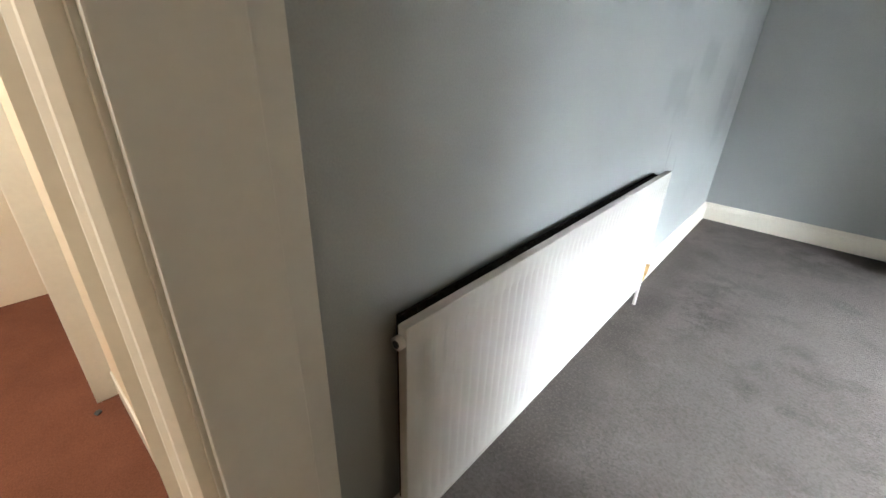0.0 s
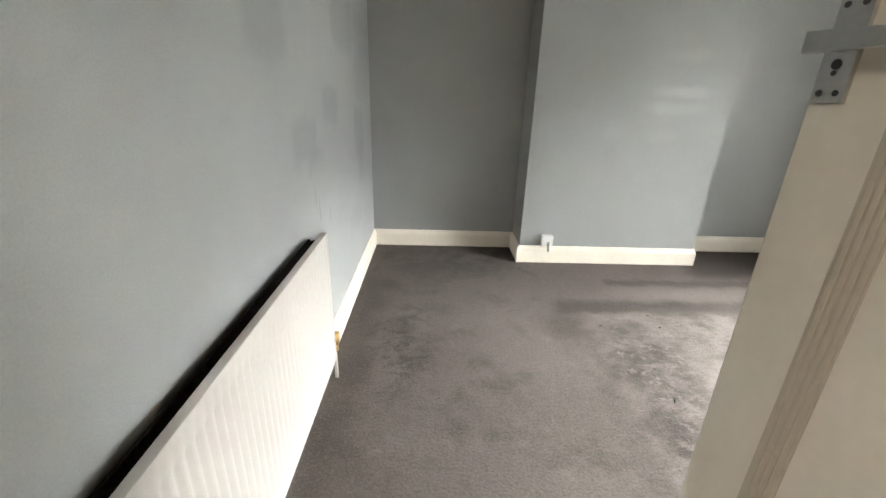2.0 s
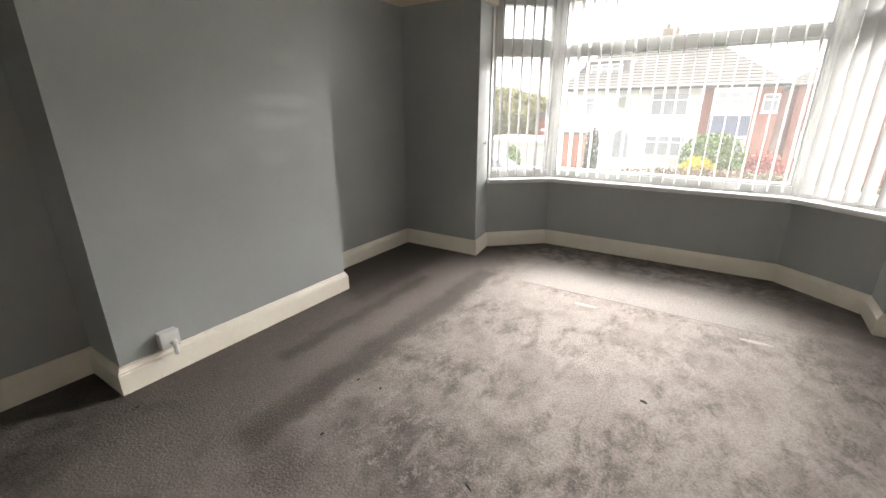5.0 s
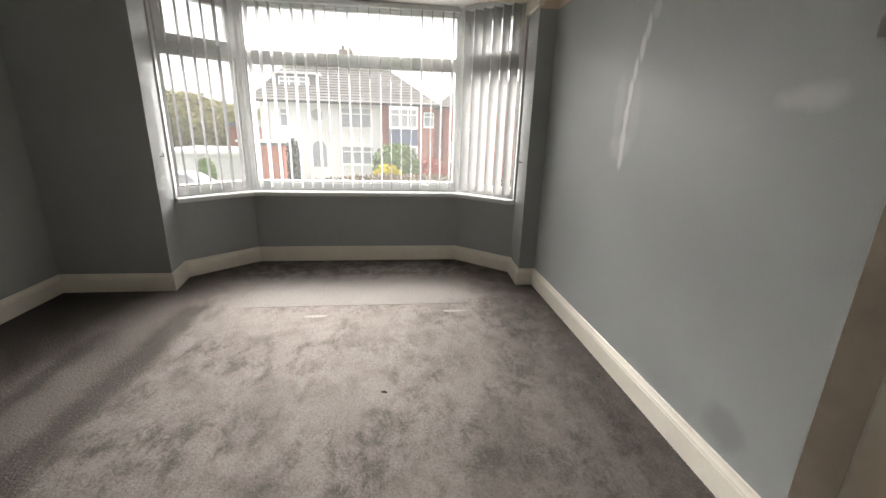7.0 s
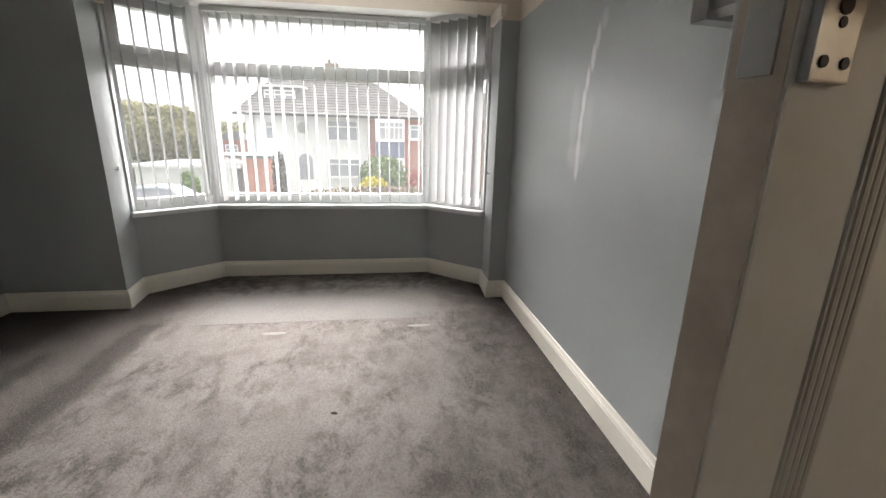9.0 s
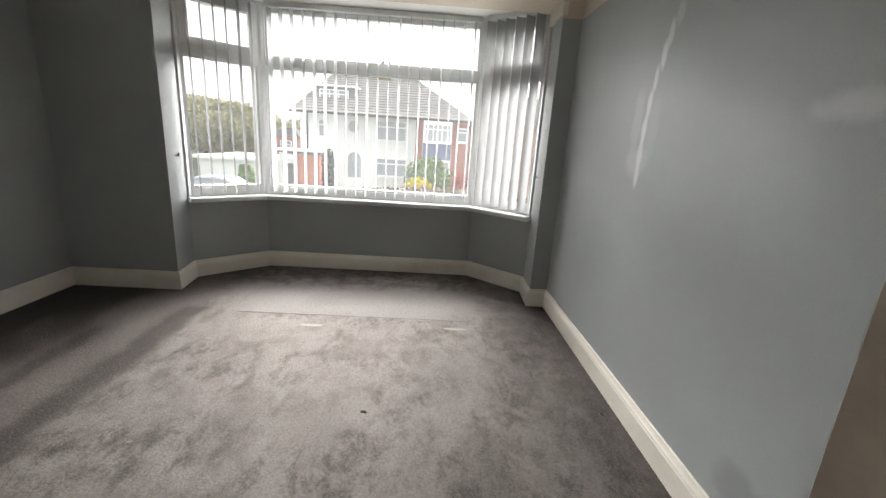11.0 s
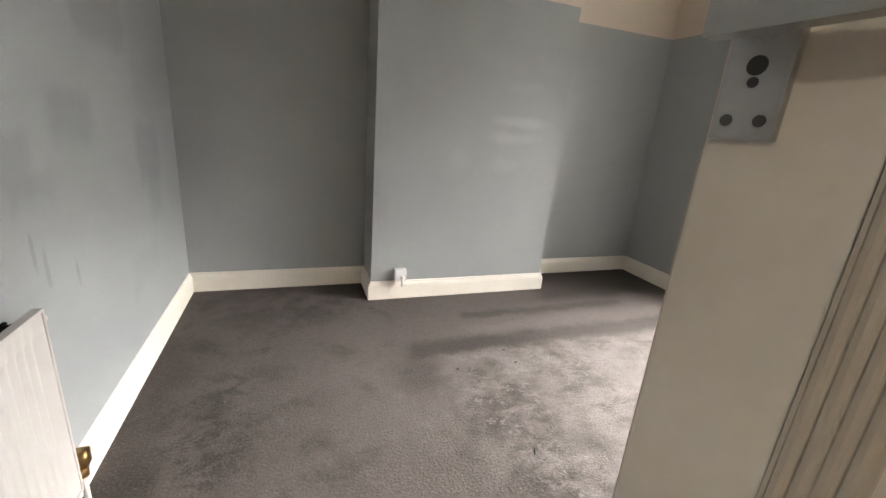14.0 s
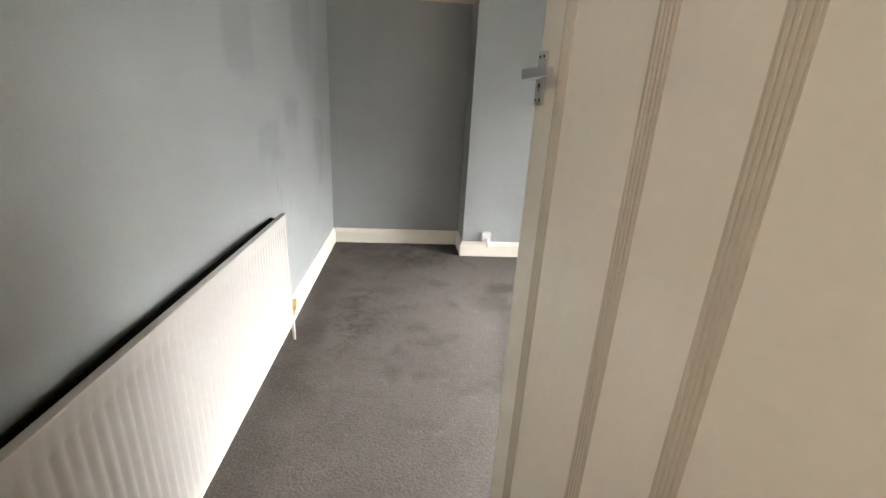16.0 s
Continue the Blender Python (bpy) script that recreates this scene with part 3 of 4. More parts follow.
slab("latch_plate", M_STEEL, 0.009, 0.031, LEAF, LEAF + 0.003, 1.255, 1.36, door, "steel latch plate", 0.0008)
for z in (0.2, 1.0, 1.72):
    slab("hinge", M_STEEL, -0.006, 0.004, -0.008, 0.012, z, z + 0.09, door, "", 0.002)

# ---- radiator on the west wall ----
rad = thing("radiator", "white enamelled fluted panel radiator on the wall", "radiator")
RY0, RY1, RZ0, RZ1, RX = 0.132, 1.744, 0.135, 0.722, 0.083
bm = bmesh.new()
cols = [(RY0 + 0.004, 0)]
pitch, c = 0.0335, RY0 + 0.05
while c < RY1 - 0.05:
    cols += [(c - 0.0095, 0), (c - 0.005, 1), (c + 0.005, 1), (c + 0.0095, 0)]
    c += pitch
cols.append((RY1 - 0.004, 0))
rows = [(RZ0 + 0.004, 0), (RZ0 + 0.045, 0), (RZ0 + 0.065, 1), (RZ1 - 0.065, 1), (RZ1 - 0.045, 0), (RZ1 - 0.004, 0)]
grid = [[bm.verts.new((RX - 0.006 * a * b, y, z)) for y, a in cols] for z, b in rows]
for r in range(len(rows) - 1):
    for q in range(len(cols) - 1):
        bm.faces.new((grid[r][q], grid[r][q + 1], grid[r + 1][q + 1], grid[r + 1][q]))
part("panel", bm, M_RAD, rad, "", True)
slab("back", M_RAD, RX - 0.016, RX - 0.010, RY0, RY1, RZ0, RZ1, rad)
for n, z0, z1 in (("top_rail", RZ1 - 0.006, RZ1 + 0.004), ("bottom_rail", RZ0 - 0.004, RZ0 + 0.006)):
    slab(n, M_RAD, RX - 0.02, RX + 0.003, RY0 - 0.002, RY1 + 0.002, z0, z1, rad, "", 0.003)
for y in (RY0, RY1):
    slab("side_rail", M_RAD, RX - 0.02, RX + 0.003, y - 0.004, y + 0.006, RZ0 - 0.003, RZ1 + 0.003, rad, "", 0.003)
# fins and rear panel take a near-black colour as the gap's shade
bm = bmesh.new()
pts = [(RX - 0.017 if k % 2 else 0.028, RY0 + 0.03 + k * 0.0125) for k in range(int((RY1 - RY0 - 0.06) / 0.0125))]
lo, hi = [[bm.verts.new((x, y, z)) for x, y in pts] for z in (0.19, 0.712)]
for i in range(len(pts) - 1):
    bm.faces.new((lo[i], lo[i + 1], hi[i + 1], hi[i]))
slab("rear_panel", M_SHADE_HOLE, 0.02, 0.028, RY0 + 0.03, RY1 - 0.03, 0.16, 0.71, rad, "rear panel coloured near-black for the shade in the gap", 0.002)
part("convector", bm, M_SHADE_HOLE, rad, "fins coloured near-black for the shade behind the panel")
for y in (0.35, 1.52):
    slab("bracket", M_RAD, 0.0, RX - 0.015, y, y + 0.03, 0.25, 0.62, rad, "", 0.002)
for y, s in ((RY0, -1), (RY1, 1)):
    bm = bmesh.new()
    rod(bm, (RX - 0.012, y, RZ1 - 0.03), (RX - 0.012, y + s * 0.016, RZ1 - 0.03), 0.014)
    plug = part("plug", bm, M_RAD, rad, "", True)
    bm = bmesh.new()
    rod(bm, (RX - 0.012, y + s * 0.016, RZ1 - 0.03), (RX - 0.012, y + s * 0.018, RZ1 - 0.03), 0.008)
    part("plug_socket", bm, M_DARK, plug)
for y, s in ((RY1, 1), (RY0, -1)):
    bm = bmesh.new()
    rod(bm, (RX - 0.012, y, 0.175), (RX - 0.012, y + s * 0.045, 0.175), 0.010)
    rod(bm, (RX - 0.012, y + s * 0.042, 0.15), (RX - 0.012, y + s * 0.042, 0.19), 0.017)
    box(bm, RX - 0.032, RX + 0.010, min(y + s * 0.022, y + s * 0.062), max(y + s * 0.022, y + s * 0.062), 0.188, 0.238)
    valve = part("valve", bm, M_BRASS, rad, "small brass radiator valve", True)
    bm = bmesh.new()
    rod(bm, (RX - 0.012, y + s * 0.042, 0.0), (RX - 0.012, y + s * 0.042, 0.152), 0.0085)
    part("pipe", bm, M_RAD, valve, "white painted pipe tail", True)

# ---- socket on the chimney breast ----
sock = thing("socket", "grey-white plastic surface box with a short cable spur", "socket", (1.40, 3.24, 0.0))
slab("box", M_SOCK, -0.042, 0.042, -0.04, 0, 0.15, 0.232, sock, "", 0.005)
slab("cover", M_SOCK, -0.043, 0.043, -0.047, -0.039, 0.149, 0.233, sock, "", 0.003)
bm = bmesh.new()
rod(bm, (0.012, -0.046, 0.172), (0.012, -0.062, 0.166), 0.017, 0.013, 14)
part("gland", bm, M_SOCK, sock, "round plastic cable gland")
bm = bmesh.new()
rod(bm, (0.012, -0.058, 0.17), (0.014, -0.052, 0.108), 0.012, 0.010, 10)
part("cable_stub", bm, M_SOCK, sock, "short capped cable stub", True)

# ---- bay windows ----
SB, ST = 0.655, 2.185


def window(name, p0, p1, bottom, transom, casement):
    """White plastic window between p0 and p1 (left and right seen from inside), z from SB to ST."""
    a, b = Vector(p0), Vector(p1)
    w = (b - a).length
    e = new(name)
    e.matrix_world = Matrix.Translation((a.x, a.y, 0)) @ Matrix.Rotation(math.atan2(b.y - a.y, b.x - a.x), 4, "Z")
    setting(e, "white plastic double-glazed bay window with a top light", "window")
    fr = 0.045
    slab("frame_side", M_PVC, 0, fr, -0.035, 0.035, SB, ST, e, "", 0.004)
    slab("frame_side", M_PVC, w - fr, w, -0.035, 0.035, SB, ST, e, "", 0.004)
    slab("frame_bottom", M_PVC, fr, w - fr, -0.034, 0.034, SB, bottom - 0.03, e, "", 0.004)
    slab("frame_top", M_PVC, fr, w - fr, -0.034, 0.034, 2.135, ST, e, "", 0.004)
    slab("transom", M_PVC, fr, w - fr, -0.034, 0.034, transom - 0.034, transom + 0.034, e, "", 0.004)
    for n, z0, z1, extra in (("top_light", transom + 0.034, 2.135, casement[0]), ("casement", bottom - 0.03, transom - 0.034, casement[1])):
        bead = 0.018 + extra
        bm = bmesh.new()
        for q in ((fr, fr + bead, z0, z1), (w - fr - bead, w - fr, z0, z1), (fr + bead, w - fr - bead, z0, z0 + bead), (fr + bead, w - fr - bead, z1 - bead, z1)):
            box(bm, q[0], q[1], -0.042 if extra else -0.022, 0.022, q[2], q[3])
        sash = part(n, bm, M_PVC, e)
        g = slab("pane", M_GLASS, fr + bead - 0.005, w - fr - bead + 0.005, -0.004, 0.004, z0 + bead - 0.005, z1 - bead + 0.005, sash)
        g.visible_shadow = False
    return e


CL, CR = (4.535, 2.40), (4.535, 0.545)
SL, SR = (4.105, 2.875), (4.115, 0.085)
window("window_1", CL, CR, 0.755, 1.745, (0.0, 0.0))
window("window_2", SL, CL, 0.755, 1.745, (0.035, 0.0))
window("window_3", CR, SR, 0.755, 1.745, (0.035, 0.0))
for n, (x, y) in (("left", CL), ("right", CR)):
    bm = bmesh.new()
    rod(bm, (x, y, SB), (x, y, ST), 0.05, n=16)
    setting(part("trim_bay_post_" + n, bm, M_PVC, smooth=False), "white plastic bay corner post", "trim")
for n, (x, y) in (("left", SL), ("right", SR)):
    setting(slab("trim_bay_jamb_" + n, M_PVC, x - 0.035, x + 0.03, y - 0.05, y + 0.05, SB, ST, bevel=0.004), "white plastic window jamb cover", "trim")
# window board
BOARD = [(4.075, 2.845), (4.49, 2.386), (4.49, 0.557), (4.085, 0.112)]
for i in range(3):
    bm = bmesh.new()
    run(bm, BOARD, i, [(0.085, SILL), (0.09, SILL + 0.006), (0.09, SILL + 0.03), (0.085, SILL + 0.036), (-0.12, SILL + 0.036), (-0.12, SILL)])
    setting(part("trim_window_board", bm, M_PVC), "white gloss window board of the bay", "window sill")
# curtain hooks on the reveals
for n, (x, y, s) in (("left", (3.93, 2.82, -1)), ("right", (3.94, 0.126, 1))):
    bm = bmesh.new()
    rod(bm, (x, y, 0.98), (x, y + s * 0.025, 0.98), 0.005)
    rod(bm, (x, y + s * 0.025, 0.975), (x, y + s * 0.025, 1.0), 0.006)
    tagged(part("cleat", bm, M_STEEL), "small metal hook screwed to the bay reveal", "hook", "hooks of the bay")


# ---- vertical blinds ----
def slat_mesh():
    bm = bmesh.new()
    n = 6
    rows = []
    for z in (0.0, 0.02, 1.43, 1.45):
        rows.append([bm.verts.new(((i / n - 0.5) * 0.089, 0.006 * (1 - (2 * i / n - 1) ** 2), z)) for i in range(n + 1)])
    for r in range(3):
        for i in range(n):
            bm.faces.new((rows[r][i], rows[r][i + 1], rows[r + 1][i + 1], rows[r + 1][i]))
    me = bpy.data.meshes.new("slat")
    bm.to_mesh(me)
    bm.free()
    me.materials.append(M_SLAT)
    me.polygons.foreach_set("use_smooth", [True] * len(me.polygons))
    return me


SLAT = slat_mesh()
rng = random.Random(4)


def blind(p0, p1, turn, first=0.04):
    a, b = Vector(p0), Vector(p1)
    w = (b - a).length
    e = new("vertical_blind")
    e.matrix_world = Matrix.Translation((a.x, a.y, 0)) @ Matrix.Rotation(math.atan2(b.y - a.y, b.x - a.x), 4, "Z")
    tagged(e, "white fabric vertical blind with its slats turned open", "blind", "blinds of the bay")
    slab("headrail", M_PVC, 0.0, w, -0.022, 0.022, 2.142, 2.18, e, "", 0.003)
    x = first
    while x < w - 0.02:
        s = new("slat", SLAT)
        s.parent = e
        s.location = (x, 0, 0.69)
        s.rotation_euler = (0, radians(rng.uniform(-0.3, 0.3)), radians(turn + rng.uniform(-5, 5)))
        x += 0.0865
    return e


blind((4.445, 2.33), (4.445, 0.60), 90)
blind((4.06, 2.77), (4.40, 2.39), 84)
blind((4.40, 0.555), (4.035, 0.157), 71)

# ---- dents and debris on the carpet ----
def dent(x, y, long, wide, turn, kind):
    bm = bmesh.new()
    n = 14
    rings = []
    for r, z in ((1.6, 0.0), (1.2, 0.0018), (0.95, 0.0012), (0.7, 0.0006)):
        rings.append([bm.verts.new((long * r * math.cos(2 * math.pi * i / n) * (1 + 0.12 * rng.uniform(-1, 1)), wide * r * math.sin(2 * math.pi * i / n), z)) for i in range(n)])
    for a, b in zip(rings, rings[1:]):
        for i in range(n):
            bm.faces.new((a[i], a[(i + 1) % n], b[(i + 1) % n], b[i]))
    bm.faces.new(rings[-1])
    ob = part("carpet_dent", bm, M_CARPET if kind == "dent" else M_CARPET2, smooth=True)
    ob.matrix_world = pose(x, y, 0.0005, 0, 0, turn)
    tagged(ob, "small furniture dent pressed into grey-brown carpet pile", "carpet dent", "dents in the carpet")
    if kind != "light":
        bm = bmesh.new()
        bmesh.ops.create_circle(bm, cap_ends=True, segments=10, radius=0.8 if long < 0.03 else 0.4)
        for v in bm.verts:
            v.co = (v.co.x * long * rng.uniform(0.8, 1.2) + long * 0.1, v.co.y * wide * rng.uniform(0.5, 0.8), 0.0024)
        part("hole", bm, M_SHADE_HOLE, ob, "near-black disc laid on the dent as its hole")


for x, y, l, w, t, k in ((1.497, 2.27, 0.012, 0.012, 0, "dent"), (1.84, 2.395, 0.012, 0.012, 0, "dent"), (1.845, 2.26, 0.012, 0.012, 20, "dent"), (2.406, 1.196, 0.022, 0.018, 70, "dent"), (2.447, 0.089, 0.03, 0.014, 20, "dent"), (1.595, 1.645, 0.06, 0.014, 62, "dent"), (3.30, 0.738, 0.05, 0.012, 90, "light"), (3.266, 1.67, 0.05, 0.012, 90, "light"), (1.17, 3.08, 0.012, 0.01, 0, "dent")):
    dent(x, y, l, w, t, k)
bm = bmesh.new()
bmesh.ops.create_icosphere(bm, subdivisions=1, radius=0.012)
for v in bm.verts:
    v.co = (v.co.x * rng.uniform(0.8, 1.6), v.co.y * rng.uniform(0.6, 1.3), max(0, v.co.z * 0.5 + 0.004))
crumb = part("fluff", bm, M_DARK)
crumb.location = (-1.04, -0.283, -0.002)
tagged(crumb, "dark scrap of fluff on the hall carpet", "debris")

# ---- outdoors ----
GZ = -2.65
setting(slab("ground", M_GRASS, 4.9, 900, -600, 600, GZ - 0.2, GZ), "lawns and ground of the street", "ground")
setting(slab("road", M_ROAD, 13, 20, -300, 300, GZ, GZ + 0.02), "grey asphalt road", "road")


def leaves(name, material, centre, size, n, leaf, seed, parent=None):
    r = random.Random(seed)
    bm = bmesh.new()
    for _ in range(n):
        while True:
            p = Vector((r.uniform(-1, 1), r.uniform(-1, 1), r.uniform(-1, 1)))
            if 0.25 < p.length < 1 + 0.15 * math.sin(7 * p.x + 5 * p.z):
                break
        c = Vector((centre[0] + p.x * size[0], centre[1] + p.y * size[1], centre[2] + p.z * size[2]))
        q = Euler((r.uniform(0, 6), r.uniform(0, 6), r.uniform(0, 6))).to_matrix()
        s = leaf * r.uniform(0.6, 1.4)
        vs = [bm.verts.new(c + q @ Vector(v) * s) for v in ((-0.5, 0, 0), (0, -0.3, 0.08), (0.5, 0, 0), (0, 0.3, 0.08))]
        bm.faces.new(vs)
    return part(name, bm, material, parent)


def hedge(label, material, y0, y1, x, z1, seed, leaf=0.16, n=2600, deep=0.45):
    ob = leaves("hedge", material, (x, (y0 + y1) / 2, (GZ + z1) / 2), (deep * 1.25, (y1 - y0) / 2 * 1.2, (z1 - GZ) / 2 * 1.2), n, leaf, seed)
    tagged(ob, label, "hedge")
    return ob


def out_window(parent, x, y0, y1, z0, z1, lights, arch=False):
    """A window in a facade that faces -x, between y0 and y1, with that many lights."""
    w = slab("window", M_OUTGLASS, x - 0.02, x + 0.05, y0, y1, z0, z1, parent, "white framed window with dark panes")
    t = 0.07
    for n in range(lights + 1):
        y = y0 + (y1 - y0) * n / lights
        slab("frame", M_RENDERED, x - 0.05, x - 0.01, y - t / 2, y + t / 2, z0, z1, w)
    for z in (z0, z0 + (z1 - z0) * 0.7, z1):
        slab("frame", M_RENDERED, x - 0.055, x - 0.012, y0, y1, z - t / 2, z + t / 2, w)
    slab("sill", M_RENDERED, x - 0.12, x, y0 - 0.05, y1 + 0.05, z0 - 0.12, z0 - 0.04, w)


def roof_mesh(bm, x0, x1, y0, y1, z0, ridge, hip, hip1=None):
    """A hipped roof, its ridge along y, with rows of lapped tiles on the front slope."""
    hip1 = hip if hip1 is None else hip1
    xm = (x0 + x1) / 2
    v = [bm.verts.new(p) for p in ((x0, y0, z0), (x1, y0, z0), (x1, y1, z0), (x0, y1, z0), (xm, y0 + hip, ridge), (xm, y1 - hip1, ridge))]
    for f in ((0, 3, 5, 4), (1, 4, 5, 2), (0, 4, 1), (3, 2, 5), (0, 1, 2, 3)):
        bm.faces.new([v[i] for i in f])
    a, b = Vector((x0, 0, z0)), Vector((xm, 0, ridge))
    n = 16
    for i in range(n):
        f, g = i / n, (i + 1) / n
        p, q = a.lerp(b, f), a.lerp(b, g)
        r = [bm.verts.new(c) for c in ((p.x - 0.02, y0 + hip * f, p.z + 0.05), (p.x - 0.02, y1 - hip1 * f, p.z + 0.05), (q.x, y1 - hip1 * g, q.z + 0.01), (q.x, y0 + hip * g, q.z + 0.01), (p.x, y0 + hip * f, p.z), (p.x, y1 - hip1 * f, p.z))]
        bm.faces.new((r[0], r[1], r[2], r[3]))
        bm.faces.new((r[4], r[5], r[1], r[0]))


HX = 28.0
house = thing("house", "white rendered semi-detached house with a hipped tile roof", "house")
slab("wall", M_RENDERED, HX, HX + 8, 1.95, 9.2, GZ, 2.6, house)
bm = bmesh.new()
roof_mesh(bm, HX - 0.5, HX + 8.5, -1.7, 9.7, 2.55, 5.45, 4.0, 1.7)
part("roof", bm, M_ROOF, house, "grey-brown tiled hipped roof")
slab("gutter", M_BLACK, HX - 0.62, HX - 0.5, -1.7, 9.7, 2.45, 2.57, house)
for y in (8.75,):
    bm = bmesh.new()
    rod(bm, (HX - 0.08, y, GZ), (HX - 0.08, y, 2.5), 0.06)
    part("downpipe", bm, M_BLACK, house)
ch = slab("chimney", M_DRY, HX + 3.4, HX + 4.4, 3.9, 4.8, 4.6, 6.1, house, "", 0.03)
for y in (4.15, 4.55):
    bm = bmesh.new()
    rod(bm, (HX + 3.9, y, 6.1), (HX + 3.9, y, 6.4), 0.13, 0.11)
    part("chimney_pot", bm, M_DRY, ch)
dm = slab("dormer", M_ROOF, HX + 1.0, HX + 4, 6.0, 8.6, 2.9, 4.2, house, "flat-roofed dormer hung with grey tiles")
slab("dormer_roof", M_RENDERED, HX + 0.8, HX + 4.1, 5.8, 8.8, 4.2, 4.32, dm)
out_window(house, HX + 0.98, 6.4, 8.2, 3.2, 4.0, 3)
out_window(house, HX, 2.55, 4.4, 1.1, 2.25, 3)
out_window(house, HX, 2.45, 4.45, -1.15, -0.05, 3)
out_window(house, HX, 7.55, 8.05, 1.1, 2.1, 1)
bm = bmesh.new()
vs = [bm.verts.new((HX - 0.03, 5.8 + 0.42 * math.cos(a), -0.2 + 0.45 * math.sin(a))) for a in [math.pi * i / 10 for i in range(11)]]
vs += [bm.verts.new((HX - 0.03, 5.38, -1.35)), bm.verts.new((HX - 0.03, 6.22, -1.35))]
f = bm.faces.new(vs)
bmesh.ops.extrude_face_region(bm, geom=[f])
for v in vs:
    v.co.x += 0.08
part("arched_window", bm, M_OUTGLASS, house, "arched dark window by the door")
bm = bmesh.new()
bmesh.ops.create_cone(bm, cap_ends=True, segments=16, radius1=0.34, radius2=0.1, depth=0.14, matrix=Matrix.Translation((HX - 0.3, 5.8, 1.8)) @ Matrix.Rotation(radians(80), 4, "Y"))
rod(bm, (HX, 5.8, 1.6), (HX - 0.3, 5.8, 1.75), 0.03)
part("satellite_dish", bm, M_STEEL, house, "grey satellite dish")
semi = thing("house", "red brick half of a semi-detached house with a blue panel bay", "house")
slab("wall", M_BRICK, HX, HX + 8, -1.4, 1.94, GZ, 2.6, semi)
slab("bay", M_RENDERED, HX - 0.6, HX, -0.35, 1.45, GZ, 2.44, semi, "white framed two-storey bay", 0.02)
slab("panel", M_BLUEP, HX - 0.66, HX - 0.6, -0.33, 1.43, 0.1, 1.1, semi, "slate-blue panel between the bay windows")
out_window(semi, HX - 0.6, -0.25, 1.35, 1.2, 2.25, 3)
out_window(semi, HX - 0.6, -0.25, 1.35, -1.0, 0.0, 3)
out_window(semi, HX, -1.35, -0.75, 1.3, 2.1, 1)
far = thing("house", "red brick house with a dark hipped roof farther along", "house")
slab("wall", M_BRICK, HX + 5, HX + 13, -13, -2.6, GZ, 2.75, far)
bm = bmesh.new()
roof_mesh(bm, HX + 4.5, HX + 13.5, -13.5, -2.1, 2.7, 5.2, 3.0)
part("roof", bm, M_ROOF, far)
out_window(far, HX + 5, -5.2, -3.4, 1.2, 2.3, 2)
out_window(far, HX + 5, -5.4, -3.2, -1.2, 0.2, 2)

garage = thing("garage", "low white garage with a felt roof and red brick pier", "garage")
slab("wall", M_RENDERED, HX - 1, HX + 5, 9.9, 15.2, GZ, -0.62, garage)
slab("roof", M_RENDERED, HX - 1.3, HX + 5, 9.3, 15.4, -0.62, -0.45, garage)
slab("garage_door", M_RENDERED, HX - 1.06, HX - 1, 12.2, 14.6, GZ, -0.9, garage)
store = thing("brick_store", "low red brick store with a white fascia roof", "outbuilding")
slab("wall", M_ORANGE, HX - 1.2, HX - 0.15, 7.75, 9.25, GZ, -0.05, store)
slab("roof", M_RENDERED, HX - 1.5, HX - 0.12, 7.5, 10.3, 0.12, 0.26, store, "white edged flat roof", 0.03)
slab("beam", M_ROOF, HX - 1.1, HX - 0.2, 7.7, 10.1, -0.05, 0.12, store)
slab("post", M_RENDERED, HX - 1.2, HX - 1.05, 10.0, 10.15, GZ, 0.0, store)
back = thing("house", "red brick house behind the garage", "house")
slab("wall", M_BRICK, HX + 9, HX + 15, 12.3, 14.4, GZ, 0.9, back)
bm = bmesh.new()
roof_mesh(bm, HX + 8.7, HX + 13.5, 12.0, 14.8, 0.9, 1.6, 1.0)
part("roof", bm, M_ROOF, back)
out_window(back, HX + 9, 12.7, 13.6, -0.6, 0.5, 2)
side = thing("house", "orange brick house end with blue cladding", "house")
slab("wall", M_ORANGE, HX - 1, HX + 1.4, 17.4, 24, GZ, 1.6, side)
slab("panel", M_BLUEP, HX - 1.05, HX - 1, 16.2, 17.38, GZ, -1.0, side, "blue painted boards")
bm = bmesh.new()
roof_mesh(bm, HX - 1.5, HX + 1.6, 17.0, 24.4, 1.55, 2.5, 1.2)
part("roof", bm, M_ROOF, side)
out_window(side, HX - 1, 18.2, 19.8, -0.4, 0.8, 2)

hedge("clipped green hedge in a front garden", M_LEAF, -0.2, 2.2, 25.6, 0.0, 1, 0.2, 4200, 0.7)
hedge("low bright yellow flowering shrub", M_YELLOW, 0.8, 2.2, 24.6, -0.98, 2, 0.14, 2400, 0.5)
hedge("low shrub with dull red leaves", M_REDLEAF, -1.8, -0.4, 25.2, -0.7, 6, 0.16, 2200, 0.5)
hedge("slender dark green conifer by the house wall", M_CONIFER, 6.65, 7.3, 26.0, 0.15, 7, 0.14, 2200, 0.3)
hedge("long low brownish garden hedge", M_DRY, -4.5, 4.8, 23.5, -1.4, 3, 0.2, 6500, 0.5)
hedge("green shrub beside the garage", M_LEAF, 11.3, 12.0, 25.5, -0.9, 5, 0.18, 1500, 0.5)


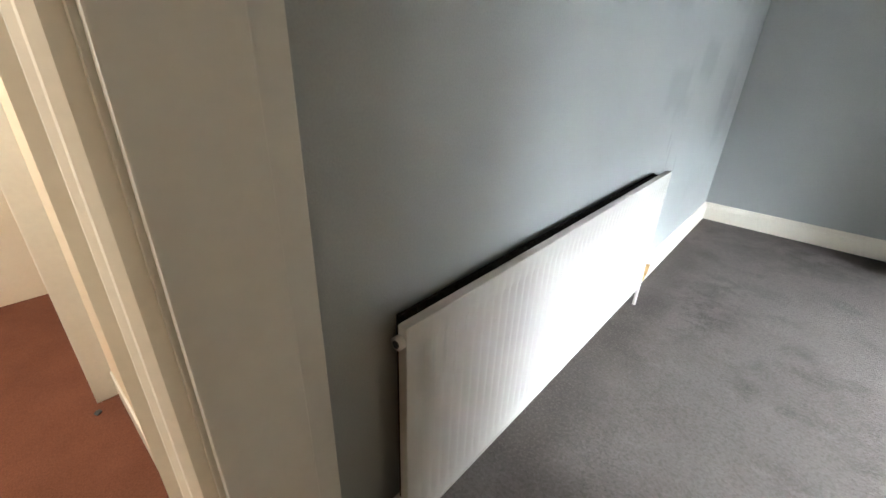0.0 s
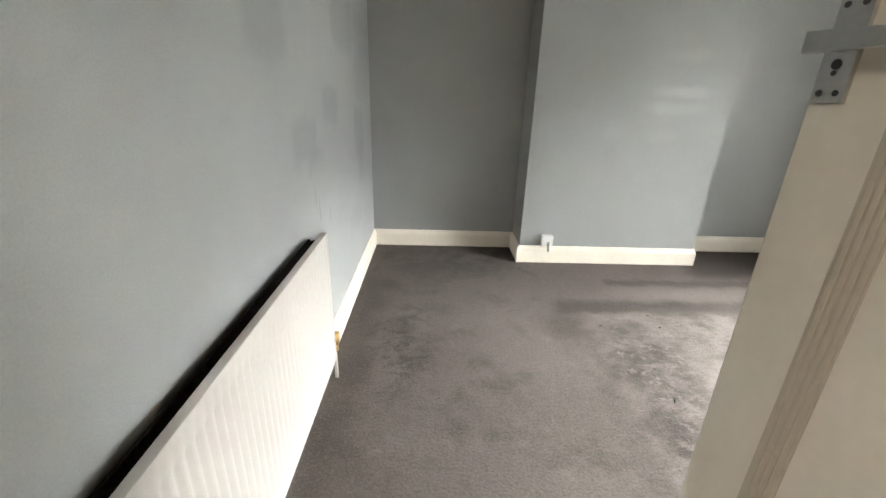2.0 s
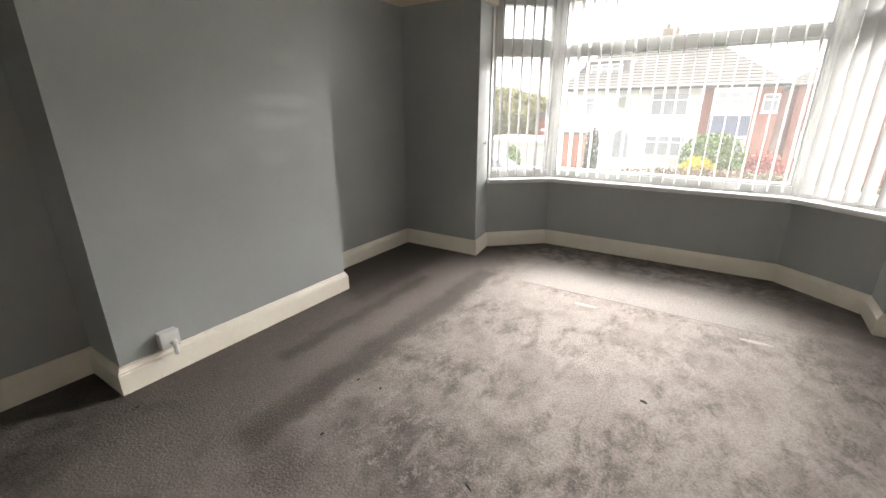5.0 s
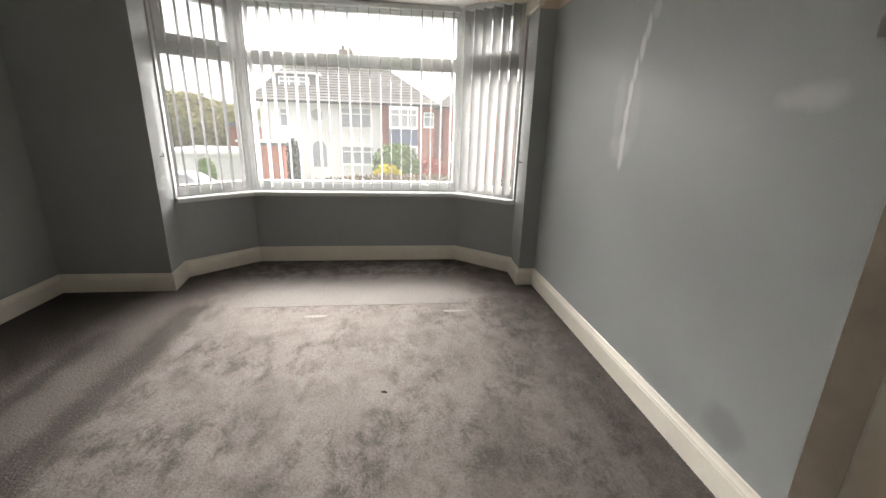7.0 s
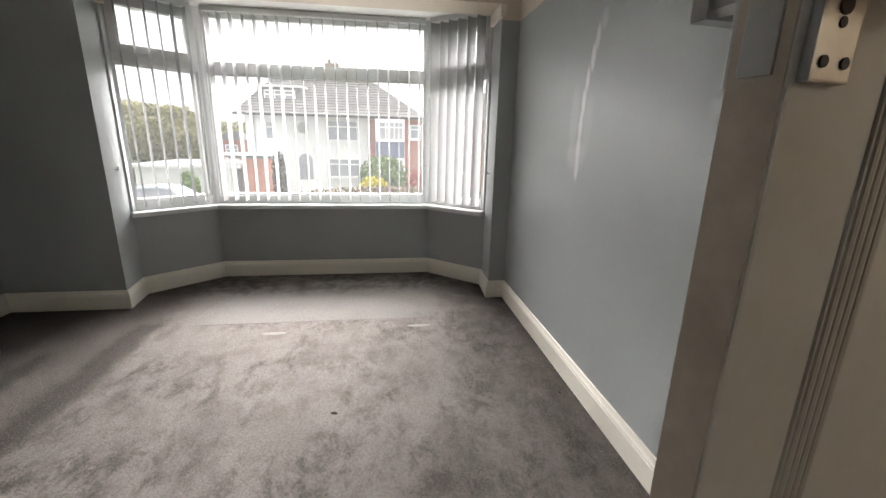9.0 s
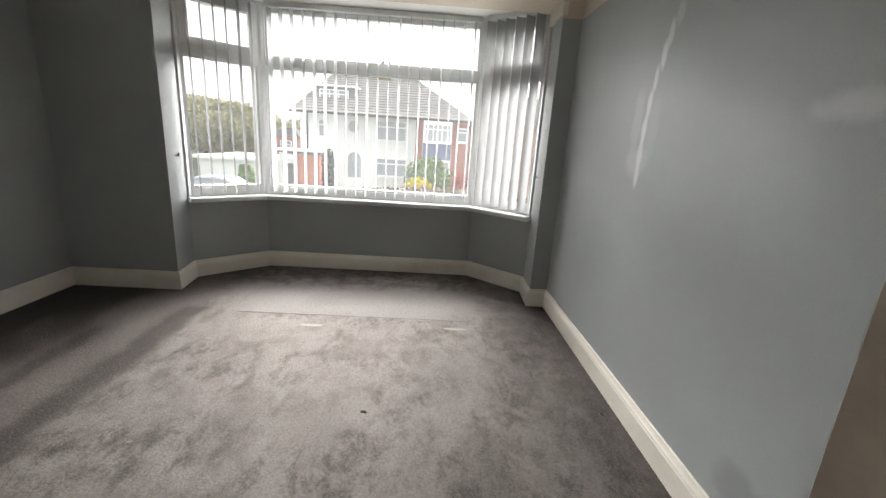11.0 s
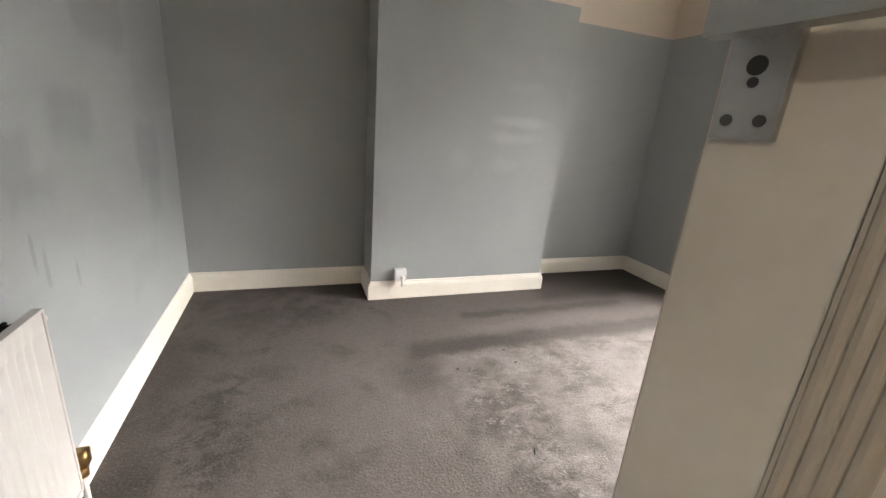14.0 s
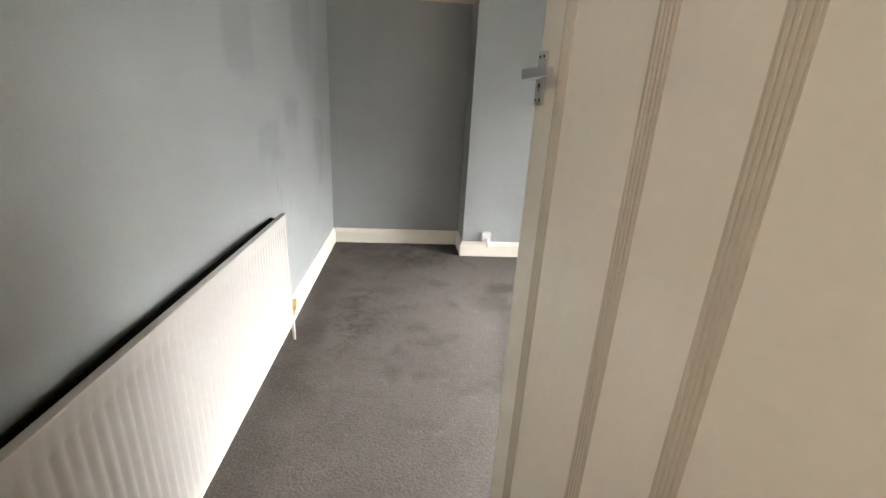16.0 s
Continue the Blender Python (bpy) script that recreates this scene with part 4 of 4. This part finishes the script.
def tree(label, x, y, z1, r, material, seed):
    e = thing("tree", label, "tree", (x, y, GZ))
    rr = random.Random(seed)
    bm = bmesh.new()
    h = z1 - GZ
    rod(bm, (0, 0, 0), (0, 0, h * 0.55), 0.22, 0.12, 8)
    for i in range(6):
        a = i * 1.05 + rr.random()
        rod(bm, (0, 0, h * (0.35 + 0.03 * i)), (r * 0.6 * math.cos(a), r * 0.6 * math.sin(a), h * rr.uniform(0.55, 0.8)), 0.09, 0.03, 6)
    part("trunk", bm, M_BARK, e)
    leaves("crown", material, (0, 0, h * 0.62), (r, r, h * 0.38), 6000, 0.45, seed, e)


for k, (x, y, z1, r) in enumerate(((41, 19.5, 3.6, 3.0), (44, 23.5, 4.0, 3.4), (40, 16.0, 2.6, 2.4), (48, 28, 4.6, 4), (46, 20.5, 3.2, 3), (60, 26, 4.0, 5), (58, 17, 3.0, 4), (70, 38, 5, 6))):
    tree("broad tree in yellow-green spring leaf", x, y, z1, r, M_LEAF2, 30 + k)

# parked car before the garage
car = thing("car", "silver-blue hatchback parked before the garage", "car", (22.4, 11.4, GZ + 0.02))
LOW = [(-2.0, 0.30), (-2.05, 0.55), (-1.95, 0.82), (-1.2, 0.95), (1.75, 0.98), (2.0, 0.85), (2.05, 0.5), (2.0, 0.30)]
HIGH = [(-1.15, 0.94), (-0.45, 1.40), (0.1, 1.47), (1.1, 1.44), (1.72, 1.0)]


def pressed(name, outline, x0, x1, inset, material, parent, label=""):
    """A side outline of (y, z) drawn out across the car, drawn in at the top."""
    bm = bmesh.new()
    top = max(z for _, z in outline)
    foot = min(z for _, z in outline)
    sides = [[bm.verts.new((x + s * inset * (z - foot) / (top - foot), y, z)) for y, z in outline] for x, s in ((x0, 1), (x1, -1))]
    n = len(outline)
    for k in range(n):
        bm.faces.new((sides[0][k], sides[0][(k + 1) % n], sides[1][(k + 1) % n], sides[1][k]))
    bm.faces.new(sides[0])
    bm.faces.new(sides[1][::-1])
    soften(bm, 0.03)
    return part(name, bm, material, parent, label)


pressed("body", LOW, -0.85, 0.85, 0.04, M_CARPAINT, car)
pressed("cabin", HIGH, -0.78, 0.78, 0.14, M_CARPAINT, car)
GLAZED = [(-0.95, 1.0), (-0.42, 1.34), (0.1, 1.39), (1.05, 1.37), (1.5, 1.0)]
pressed("window", GLAZED, -0.80, -0.72, 0.06, M_OUTGLASS, car, "dark side windows")
pressed("window", GLAZED, 0.72, 0.80, 0.06, M_OUTGLASS, car, "dark side windows")
for wx in (-0.78, 0.78):
    for wy in (-1.25, 1.25):
        bm = bmesh.new()
        rod(bm, (wx - 0.1, wy, 0.31), (wx + 0.1, wy, 0.31), 0.31, n=20)
        wheel = part("wheel", bm, M_BLACK, car)
        bm = bmesh.new()
        rod(bm, (wx - 0.11, wy, 0.31), (wx + 0.11, wy, 0.31), 0.19, n=16)
        part("rim", bm, M_STEEL, wheel)
